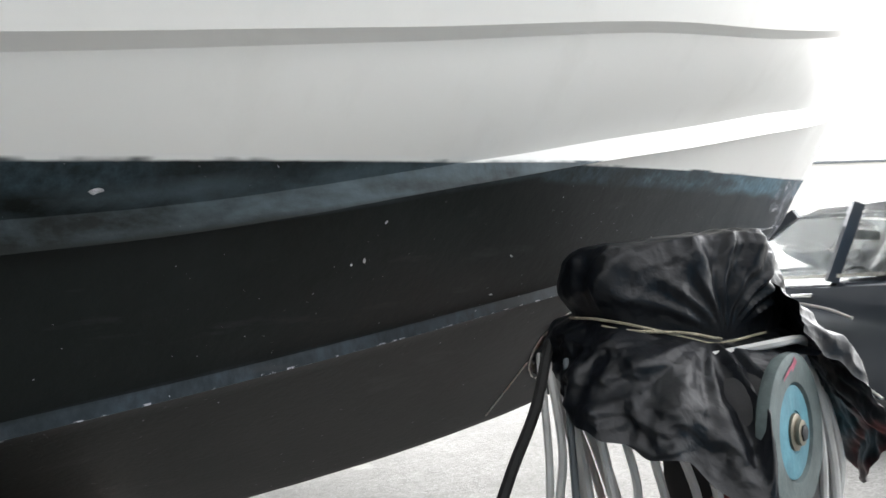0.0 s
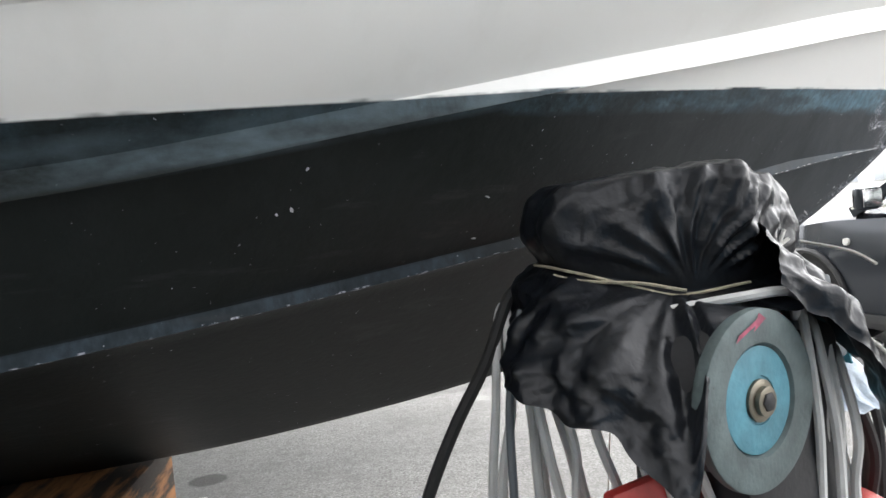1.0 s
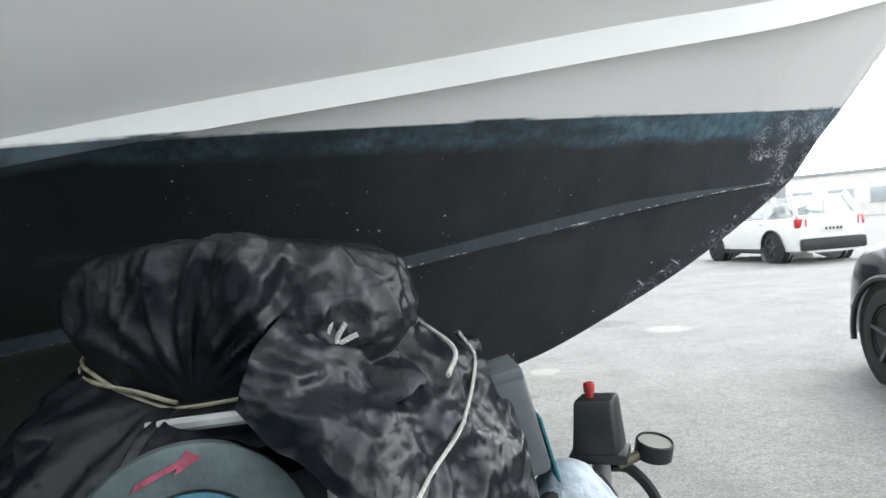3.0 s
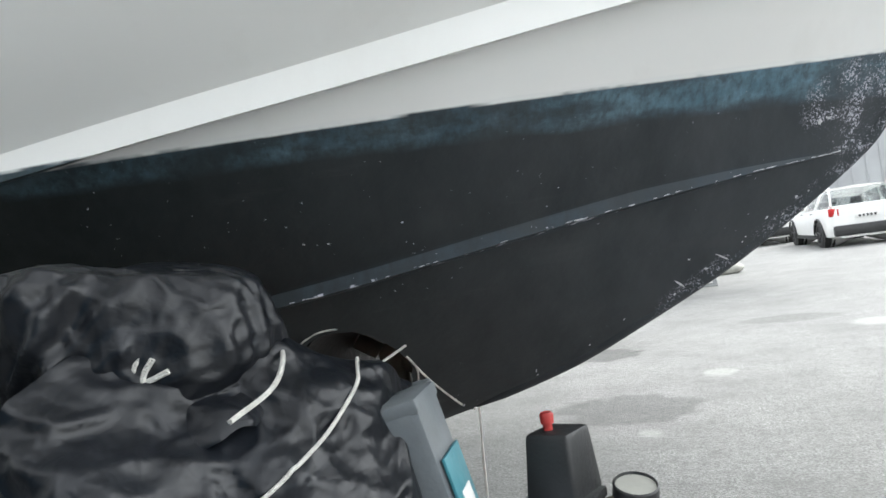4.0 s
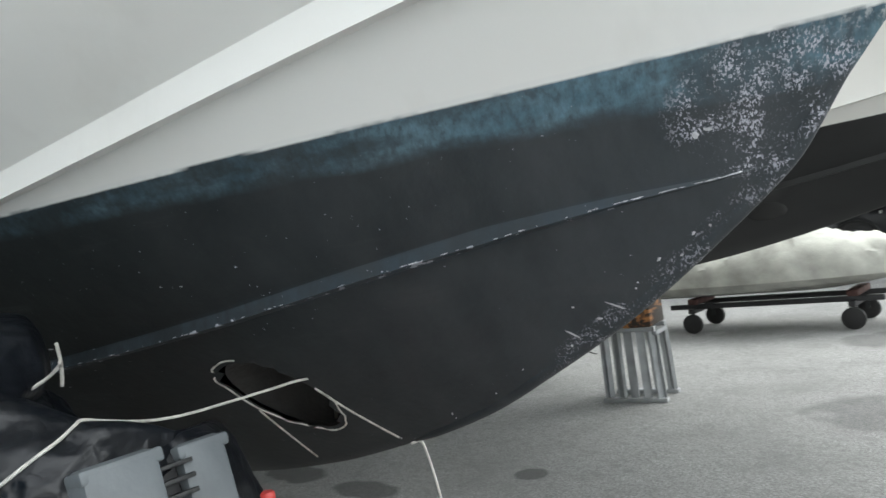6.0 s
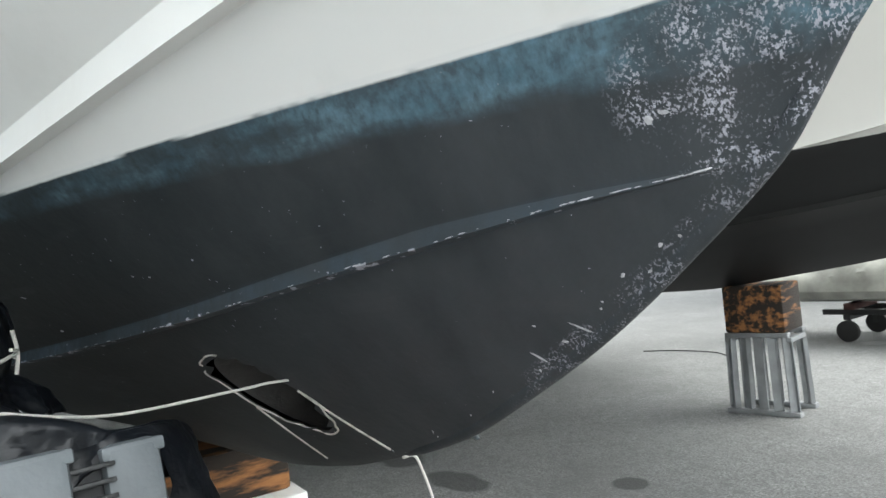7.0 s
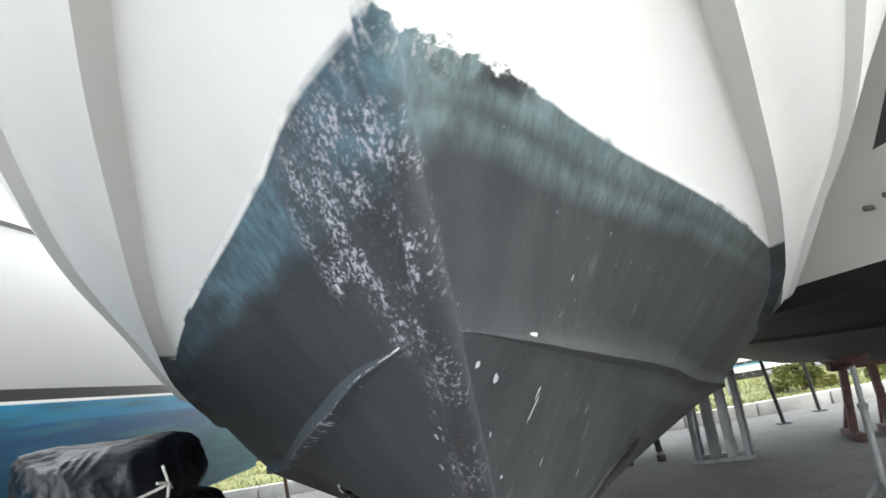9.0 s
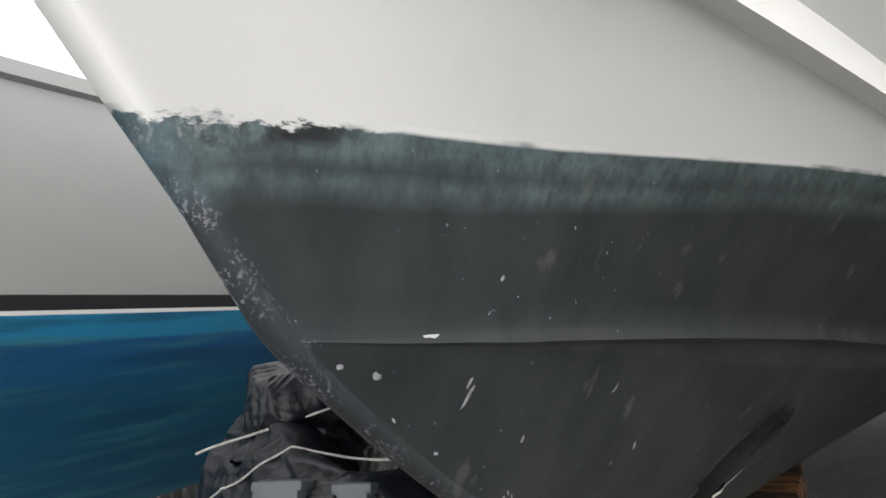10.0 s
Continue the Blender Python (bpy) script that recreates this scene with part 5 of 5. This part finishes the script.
# ---- vehicles ----
def car(name, label, m, paint, length=4.35, width=1.82, height=1.62, group="parked cars", up=0.0, shift=0.0):
    """A hatchback or suv, nose along +y, wheels on the ground."""
    t = thing(name, label, "car", m, group)
    L, W = length / 2, width / 2
    wheel_r, front, rear = 0.335, L - 0.82, -L + 0.85
    belt = curve((-L, 0.98 + up), (-L + 0.5, 1.0 + up), (0.2, 0.97 + up), (L - 1.15, 0.95 + up), (L - 0.4, 0.87 + up * 0.8), (L - 0.1, 0.74 + up * 0.5), (L, 0.6))
    half = curve((-L, W * 0.8), (-L + 0.25, W * 0.95), (-L + 0.9, W), (L - 1.2, W), (L - 0.5, W * 0.95), (L - 0.12, W * 0.82), (L, W * 0.66))
    ys = np.linspace(-L, L, 64)
    bm = bmesh.new()
    grid = []
    for y in ys:
        b, w = belt(y), half(y)
        ring = [(0.0, b + 0.03), (w * 0.55, b + 0.025), (w * 0.86, b), (w * 0.95, b - 0.06), (w * 0.985, b * 0.82), (w, b * 0.66), (w * 0.99, b * 0.5), (w * 0.985, b * 0.42), (w * 0.97, b * 0.36), (w * 0.95, 0.27), (w * 0.8, 0.22), (0.0, 0.22)]
        ring = ring + [(-x, z) for x, z in ring[-2:0:-1]]
        grid.append([bm.verts.new((x, y, z)) for x, z in ring])
    k = len(grid[0])
    for a, b in zip(grid, grid[1:]):
        for i in range(k):
            bm.faces.new((a[i], a[(i + 1) % k], b[(i + 1) % k], b[i]))
    bm.faces.new(grid[0][::-1])
    bm.faces.new(grid[-1])
    for cy in (front, rear):
        ra = wheel_r + 0.055
        gone = [f for f in bm.faces if abs(f.calc_center_median().x) > W * 0.62 and (f.calc_center_median().y - cy) ** 2 + (f.calc_center_median().z - wheel_r) ** 2 < ra ** 2]
        bmesh.ops.delete(bm, geom=gone, context="FACES")
        for v in bm.verts:
            d = math.hypot(v.co.y - cy, v.co.z - wheel_r)
            if v.is_boundary and abs(v.co.x) > W * 0.55 and 0 < d < ra * 1.35 and v.co.z > 0.2:
                v.co.y, v.co.z = cy + (v.co.y - cy) * ra / d, wheel_r + (v.co.z - wheel_r) * ra / d
    bmesh.ops.recalc_face_normals(bm, faces=bm.faces)
    body = part("body", bm, paint, t)
    # greenhouse: pillars and roof in paint, glass between
    top, r0, r1 = height, -L + 0.55, L - 2.05
    def rim(y, z):
        f = (z - 0.95) / (top - 0.95)
        return half(y) * 0.93 * (1 - 0.2 * f)
    roof = bmesh.new()
    rows = [[roof.verts.new((s * rim(y, top) * c, y, top - 0.05 * s * s - 0.05 * max(0, (y - 0.1) / (r1 - 0.1)) ** 2)) for s, c in ((-1, 1), (-0.6, 1), (0, 1), (0.6, 1), (1, 1))] for y in np.linspace(r0 - 0.1, r1, 12)]
    for a, b in zip(rows, rows[1:]):
        for i in range(4):
            roof.faces.new((a[i], a[i + 1], b[i + 1], b[i]))
    bmesh.ops.solidify(roof, geom=roof.faces, thickness=0.04)
    part("roof", roof, paint, t)
    base_f, base_r = L - 1.25, -L + 0.12
    for s in (-1, 1):
        for (ya, za), (yb, zb), w in (((base_f, 0.97 + up), (r1, top - 0.08), 0.07), ((shift, 0.98 + up), (shift - 0.1, top - 0.06), 0.07), ((-L + 1.15, 0.99 + up), (-L + 1.0, top - 0.06), 0.08), ((base_r, 1.0 + up), (r0 - 0.1, top - 0.06), 0.16)):
            part("pillar", beam((s * half(ya) * 0.93, ya, za - 0.03), (s * rim(yb, top) * 0.99, yb, zb + 0.02), 0.05, w), paint, t, smooth=False)
        for (ya, yb, yc, yd) in ((base_f - 0.1, shift + 0.03, shift - 0.07, r1 - 0.05), (shift - 0.04, -L + 1.18, -L + 1.05, shift - 0.14), (-L + 1.1, base_r + 0.1, r0, -L + 0.98)):
            g = bmesh.new()
            x0, x1 = half(0) * 0.915, rim(0, top) * 0.985
            g.faces.new([g.verts.new(q) for q in ((s * x0 * half(ya) / half(0), ya, 0.97 + up), (s * x0 * half(yb) / half(0), yb, 0.98 + up), (s * x1, yc, top - 0.07), (s * x1, yd, top - 0.09))])
            bmesh.ops.solidify(g, geom=g.faces, thickness=0.006)
            part("side_window", g, MAT["car_glass"], t, smooth=False)
        part("belt_moulding", beam((s * half(base_f) * 0.945, base_f, 0.975 + up), (s * half(base_r) * 0.97, base_r + 0.1, 1.01 + up), 0.02, 0.022), MAT["chrome"], t, smooth=False)
        part("sill", box((0.05, length - 2.3, 0.1), (s * W * 0.955, (front + rear) / 2, 0.26), 0.012), MAT["plastic"], t)
        mirror = part("door_mirror", box((0.17, 0.09, 0.15), (s * (W + 0.09), base_f - 0.3, 1.04 + up), 0.03), paint, t)
        part("mirror_glass", box((0.14, 0.006, 0.11), (s * (W + 0.09), base_f - 0.347, 1.04 + up), 0.002), MAT["chrome"], mirror)
        for y in (shift + 0.02, shift - 1.0):
            part("door_handle", box((0.03, 0.16, 0.025), (s * W * 0.995, y + 0.15, 0.87 + up), 0.008), MAT["chrome"], t)
        part("headlamp", box((0.3, 0.16, 0.13), (s * W * 0.66, L - 0.2, 0.7), 0.04, (-20, 0, -s * 28)), MAT["chrome"], t)
        part("tail_lamp", box((0.24, 0.12, 0.2), (s * W * 0.78, -L + 0.08, 0.86), 0.03, (0, 0, s * 18)), MAT["red_lamp"], t)
        part("wing_lamp", rod((s * W * 0.97, front - 0.42, 0.8), (s * (W + 0.008), front - 0.42, 0.8), 0.025, None, 12), MAT["white_print"], t)
        for cy in (front, rear):
            wb = thing("wheel", "", "")
            wb.parent = t
            wb.location = (s * (W - 0.11), cy, wheel_r)
            for key in ("label", "category", "group", "kind"):
                if key in wb:
                    del wb[key]
            part("tyre", turned([(-0.1, 0.22), (-0.1, 0.3), (-0.08, wheel_r - 0.008), (0, wheel_r), (0.08, wheel_r - 0.008), (0.1, 0.3), (0.1, 0.225), (0.07, 0.215)], Vector((0, 0, 0)), Vector((s, 0, 0)), 40), MAT["rubber"], wb)
            part("rim", turned([(-0.05, 0.216), (0.085, 0.218), (0.09, 0.205), (0.05, 0.19), (0.04, 0.06)], Vector((0, 0, 0)), Vector((s, 0, 0)), 32), MAT["dark_steel"], wb)
            for i in range(5):
                a = i * math.tau / 5 + 0.3
                part("spoke", beam((s * 0.075, 0.03 * math.cos(a), 0.03 * math.sin(a)), (s * 0.082, 0.205 * math.cos(a), 0.205 * math.sin(a)), 0.062, 0.022), MAT["alloy"], wb, smooth=False)
            part("hub_cap", rod((s * 0.06, 0, 0), (s * 0.095, 0, 0), 0.04, None, 16), MAT["alloy"], wb)
            well = turned([(-0.14, wheel_r + 0.05), (0.1, wheel_r + 0.05)], Vector((s * (W - 0.13), cy, wheel_r)), Vector((s, 0, 0)), 28)
            part("wheel_well", well, MAT["rubber"], t)
    for y0, z0, y1, z1, nm in ((base_f, 0.99 + up, r1, top - 0.07, "windscreen"), (base_r + 0.06, 1.02 + up, r0 - 0.08, top - 0.07, "rear_window")):
        g = bmesh.new()
        g.faces.new([g.verts.new(q) for q in ((-half(y0) * 0.88, y0, z0), (half(y0) * 0.88, y0, z0), (rim(y1, top) * 0.93, y1, z1), (-rim(y1, top) * 0.93, y1, z1))])
        bmesh.ops.solidify(g, geom=g.faces, thickness=0.006)
        part(nm, g, MAT["car_glass"], t, smooth=False)
    part("front_bumper", box((W * 1.5, 0.12, 0.24), (0, L - 0.02, 0.38), 0.05), MAT["plastic"], t)
    part("grille", box((W * 0.9, 0.06, 0.13), (0, L - 0.03, 0.6), 0.02), MAT["plastic"], t)
    part("rear_bumper", box((W * 1.72, 0.14, 0.26), (0, -L - 0.0, 0.4), 0.05), MAT["plastic"], t)
    plate = part("number_plate", box((0.52, 0.012, 0.11), (0, -L - 0.03, 0.72), 0.003), MAT["white_print"], t, "white plate with dark bars")
    for i in range(5):
        part("plate_bar", box((0.05, 0.006, 0.06), (-0.17 + i * 0.085, -L - 0.038, 0.72), 0.001), MAT["plastic"], plate)
    wheel_ring = bmesh.new()
    tube([(0.36 + 0.18 * math.cos(a), 0.62 + 0.06 * math.sin(a), 0.98 + 0.17 * math.sin(a)) for a in np.linspace(0, math.tau, 20)], 0.016, 6, wheel_ring, 0)
    part("steering_wheel", wheel_ring, MAT["plastic"], t)
    for x in (-0.38, 0.38):
        bm = box((0.48, 0.14, 0.62), (x, -0.35, 0.85), 0.06, (10, 0, 0))
        part("seat", box((0.26, 0.1, 0.18), (x, -0.42, 1.25), 0.04, (8, 0, 0), bm), MAT["plastic"], t)
    part("cabin_mirror", box((0.24, 0.04, 0.07), (0, r1 + 0.1, top - 0.17), 0.015), MAT["plastic"], t)
    for s in (-1, 1):
        for cy in (front, rear):
            arch = [(s * (W + 0.004), cy + (wheel_r + 0.062) * math.cos(q), wheel_r + (wheel_r + 0.062) * math.sin(q)) for q in np.linspace(-0.15, math.pi + 0.15, 17)]
            part("arch_trim", tube(arch, 0.022, 6, per=0), MAT["plastic"], t)
    return t


def clear_glass():
    k = Nodes("car_window_glass")
    k.p.inputs["Transmission Weight"].default_value = 1.0
    k.p.inputs["IOR"].default_value = 1.12
    return k.done((0.86, 0.9, 0.9, 1), 0.01)


MAT["car_glass"] = clear_glass()
suv = car("parked_suv", "dark grey suv parked beside the yacht", pose(2.82, 2.0, 0, 0, 0, 5), MAT["suv_paint"], 4.4, 1.86, 1.53, "parked cars", 0.055, -0.2)
car("parked_car", "white hatchback parked across the yard", pose(6.0, 16.2, 0, 0, 0, 12), MAT["white_paint"], 4.1, 1.75, 1.5)
car("parked_car", "white estate car parked across the yard", pose(3.2, 20.6, 0, 0, 0, 6), MAT["white_paint"], 4.4, 1.8, 1.48)
car("parked_car", "white compact suv parked by the grey wall", pose(1.4, 25.6, 0, 0, 0, 4), MAT["white_paint"], 4.3, 1.82, 1.55)
car("parked_car", "silver saloon parked by the grey wall", pose(-0.9, 27.5, 0, 0, 0, 4), MAT["silver_paint"], 4.4, 1.8, 1.42)
car("parked_car", "black suv parked behind the cribs", pose(-2.6, 14.0, 0, 0, 0, 96), MAT["black_paint"], 4.5, 1.85, 1.6)

# covered jet ski on a dolly
dolly = thing("dolly", "low black steel dolly with small wheels", "trolley", pose(-2.8, 6.45, 0, 0, 0, 4))
for s in (-1, 1):
    part("rail", box((2.0, 0.05, 0.05), (0, s * 0.22, 0.27), 0.005), MAT["dark_steel"], dolly)
for x in (-0.75, 0.75):
    part("axle", box((0.06, 0.62, 0.05), (x, 0, 0.23), 0.005), MAT["dark_steel"], dolly)
    part("bunk", box((0.1, 0.5, 0.06), (x, 0, 0.32), 0.01), MAT["rust"], dolly)
    for s in (-1, 1):
        w = part("castor", turned([(-0.025, 0.09), (-0.02, 0.1), (0.02, 0.1), (0.025, 0.09), (0.025, 0.03)], Vector((x, s * 0.3, 0.1)), Vector((0, 1, 0)), 24), MAT["rubber"], dolly)
        part("fork", beam((x, s * 0.26, 0.1), (x, s * 0.26, 0.24), 0.04, 0.01), MAT["dark_steel"], dolly, smooth=False)
craft = thing("covered_jet_ski", "small craft under a dirty white canvas cover", "jet ski", pose(-2.8, 6.45, 0, 0, 0, 4))
body_b = curve((-1.6, 0.3), (-1.4, 0.5), (0, 0.58), (0.8, 0.46), (1.35, 0.22), (1.6, 0.02))
body_t = curve((-1.6, 0.62), (-1.0, 0.72), (-0.3, 0.86), (0.3, 0.9), (0.8, 0.84), (1.3, 0.68), (1.6, 0.55))
bm = bmesh.new()
rows = []
for x in np.linspace(-1.6, 1.6, 90):
    row = []
    for i in range(17):
        a = math.pi * i / 16
        f = noise.noise(Vector((x * 3.2, i * 0.7, 1.0))) * 0.03 + abs(noise.noise(Vector((x * 7 + i * 0.4, i * 0.25, 5.0)))) * 0.035
        f += 0.022 * (1 - 2.2 * abs(noise.noise(Vector((x * 4.5 - i * 0.42, i * 0.1, 3.0))))) * math.sin(a) ** 0.3
        y = body_b(x) * math.copysign(abs(math.cos(a)) ** 0.7, math.cos(a))
        row.append(bm.verts.new((x, y * (1 + f), 0.5 + (body_t(x) - 0.5 + f) * math.sin(a) ** 0.8)))
    rows.append(row)
for a, b in zip(rows, rows[1:]):
    for i in range(16):
        bm.faces.new((a[i], b[i], b[i + 1], a[i + 1]))
part("cover", bm, MAT["canvas"], craft, "wrinkled dirty white canvas cover")
bm = loft([(1.2, lambda x: (0.0, 0.345 + max(0, x - 0.2) ** 2 * 0.12), 0, 0), (1.5, lambda x: (body_b(x) * 0.85, 0.42 + max(0, x) * 0.05), 2, 0), (1.58, lambda x: (body_b(x) * 0.98, 0.51), 1, 0)], 30, -1.58, 0.01)
part("hull", bm, MAT["canvas"], craft, "pale moulded hull")

# sandbag and a cable lying on the ground
bm = bmesh.new()
bmesh.ops.create_uvsphere(bm, u_segments=24, v_segments=12, radius=1, matrix=Matrix.Translation((-0.05, 14.2, 0.1)) @ Matrix.Diagonal((0.4, 0.28, 0.15, 1)))
for v in bm.verts:
    v.co += Vector((0, 0, 0.03 * noise.noise(v.co * 6)))
    v.co.z = max(v.co.z, 0.0)
tagged(part("sandbag", bm, MAT["canvas"]), "pale sack lying on the asphalt", "sack")
tagged(part("ground_cable", tube([(-4.0, 5.0, 0.012), (-4.3, 5.15, 0.012), (-4.7, 5.1, 0.012), (-5.0, 4.95, 0.012)], 0.006, 6), MAT["rubber"]), "black cable lying on the asphalt", "cable")

# ---- the road edge beyond the boats ----
verge = bmesh.new()
bmesh.ops.create_grid(verge, x_segments=30, y_segments=60, size=1, matrix=Matrix.Translation((-13.1, 6, 0.1)) @ Matrix.Diagonal((2.9, 34, 1, 1)))
for v in verge.verts:
    v.co.z += 0.06 * noise.noise(v.co * 0.8)
verge = tagged(part("verge", verge, MAT["grass"]), "rough green grass verge beyond the kerb", "grass", kind="structure")
rng = random.Random(5)
vs, fs = [], []
for i in range(26000):
    x, y = -10.15 - 5.5 * rng.random() ** 1.5, rng.uniform(-14, 24)
    h, a = rng.uniform(0.03, 0.11), rng.uniform(0, math.tau)
    w = 0.012
    n0 = len(vs)
    vs += [(x - w * math.cos(a), y - w * math.sin(a), 0.08), (x + w * math.cos(a), y + w * math.sin(a), 0.08), (x + rng.uniform(-0.08, 0.08), y + rng.uniform(-0.08, 0.08), 0.1 + h)]
    fs.append((n0, n0 + 1, n0 + 2))
me = bpy.data.meshes.new("grass_blades")
me.from_pydata(vs, [], fs)
me.materials.append(MAT["grass"])
tagged(new("grass_blades", me), "tufts of green and yellow grass along the verge", "grass", kind="stuff")
kerb = thing("kerb", "pale concrete kerb along the verge", "kerb", kind="structure")
for i in range(44):
    part("kerb_stone", box((0.14, 0.98, 0.2), (-10.05, -20 + i, 0.08), 0.015), MAT["kerb"], kerb)


def barrier(y0, y1, x):
    t = thing("guard_rail", "white steel guard rail on posts beside the verge", "guard rail", Matrix.Translation((x, (y0 + y1) / 2, 0)))
    n = int((y1 - y0) / 2)
    for i in range(n + 1):
        part("post", box((0.1, 0.06, 0.8), (0, -(y1 - y0) / 2 + i * 2, 0.4), 0.008), MAT["steel"], t)
    for z in (0.5, 0.68):
        rail = part("rail", box((0.04, y1 - y0 + 0.4, 0.12), (0.07, 0, z), 0.02), MAT["white_paint"], t)
        part("stripe", box((0.044, y1 - y0 + 0.38, 0.03), (0.07, 0, z + 0.062), 0.004), MAT["blue_enamel"], rail, "faded blue stripe")


barrier(-12, 22, -12.6)
for y, mat, word in ((1.2, "white_paint", "white"), (6.6, "silver_paint", "silver"), (11.9, "white_paint", "white"), (-4.0, "white_paint", "white"), (17.0, "black_paint", "black")):
    car("roadside_car", word + " car parked along the road past the verge", pose(-16.4, y, 0, 0, 0, 2), MAT[mat], 4.3, 1.8, 1.48, "roadside cars")


def shrub(at, size, seed, label):
    rng = random.Random(seed)
    t = thing("shrub", label, "shrub", Matrix.Translation(at), "roadside shrubs")
    bm = bmesh.new()
    for i in range(7):
        a, r = rng.uniform(0, math.tau), rng.uniform(0.1, 0.5) * size
        rod((0, 0, 0), (r * math.cos(a), r * math.sin(a), size * rng.uniform(0.7, 1.3)), 0.04, 0.012, 6, bm)
    part("stems", bm, MAT["bark"], t)
    vs, fs = [], []
    clumps = [(rng.gauss(0, 0.45) * size, rng.gauss(0, 0.55) * size, rng.uniform(0.25, 1.45) * size, rng.uniform(0.2, 0.5) * size) for _ in range(26)]
    for i in range(2600):
        cx, cy, cz, cr = rng.choice(clumps)
        d = Vector((rng.gauss(0, 1), rng.gauss(0, 1), rng.gauss(0, 0.8)))
        c = Vector((cx, cy, cz)) + d.normalized() * cr * rng.random() ** 0.4
        u = Vector((rng.gauss(0, 1), rng.gauss(0, 1), rng.gauss(0, 1))).normalized()
        w = u.orthogonal().normalized()
        s = rng.uniform(0.05, 0.11) * min(1.0, 0.4 + 0.5 * size)
        n0 = len(vs)
        vs += [c - u * s, c + w * s * 0.5, c + u * s, c - w * s * 0.5]
        fs.append((n0, n0 + 1, n0 + 2, n0 + 3))
    me = bpy.data.meshes.new("crown")
    me.from_pydata([tuple(v) for v in vs], [], fs)
    me.materials.append(MAT["leaf"])
    o = new("crown", me)
    o.parent = t


for i, (x, y, s) in enumerate(((-22.0, -6, 1.6), (-21.5, -1, 1.9), (-22.5, 3.5, 1.7), (-21.8, 8, 2.0), (-22.3, 12.5, 1.6), (-21.5, 17, 2.1), (-22.5, 22, 1.9), (-22.0, -11, 2.0))):
    shrub((x, y, 0), s, 40 + i, "dense yellow-green shrub across the road")

for x, y, w in ((-11.4, 4.75, 0.3), (-11.5, 6.1, 0.26), (-11.5, 9.2, 0.28)):
    shrub((x, y, 0.08), w, 70 + int(y), "small dark round bush beside the guard rail")

# ---- far buildings ----
def wall_of(name, label, m, wide, tall, deep, mat, ribs=0, windows=0):
    t = thing(name, label, "building", m)
    part("wall", box((wide, deep, tall), (0, deep / 2, tall / 2)), mat, t, smooth=False)
    part("roof", box((wide + 0.5, deep + 0.5, 0.25), (0, deep / 2, tall + 0.12), 0.03), MAT["hangar"], t)
    for i in range(ribs):
        part("cladding_rib", box((0.08, 0.05, tall - 0.1), (-wide / 2 + (i + 0.5) * wide / ribs, -0.025, tall / 2), 0.01), mat, t)
    for i in range(windows):
        x = -wide / 2 + (i + 0.5) * wide / windows
        w = part("window", box((wide / windows * 0.62, 0.06, 1.2), (x, -0.02, 1.7), 0.01), MAT["pale_glass"], t)
        part("sill", box((wide / windows * 0.7, 0.16, 0.07), (x, -0.06, 1.06), 0.01), MAT["kerb"], w)


wall_of("boat_shed", "long grey ribbed metal boat shed", pose(-4, 33, 0), 34, 7, 14, MAT["hangar"], 60)
wall_of("low_building", "low pale building with a row of windows", pose(34, 58, 0, 0, 0, -30), 34, 3.6, 8, MAT["render_wall"], 0, 11)
boat_d, hull_d = neighbour("motor_boat", "distant pale motor boat with grey bottom across the yard", (0, 0, 0), 2.05, other_paint("pale_boat_paint", 2.05, 0.03, (0.22, 0.22, 0.22), (0.32, 0.32, 0.32)))
boat_d.matrix_world = pose(10.1, 12.2, 0, 0, 0, 172)
part("bow_roller", box((0.5, 0.16, 0.08), (1.25, 0, 3.42), 0.02), MAT["steel"], boat_d)
part("anchor", box((0.34, 0.1, 0.24), (1.15, 0, 3.2), 0.05, (0, 30, 0)), MAT["steel"], boat_d)
for x, k in ((-2.2, 1.35), (-5.5, 1.16)):
    w = pose(10.1, 12.2, 0, 0, 0, 172) @ Vector((x, 0, 0))
    crib("galvanised steel crib under a distant boat", (w.x, w.y, 0), 0.5, 0.5, k - 0.02, 0)
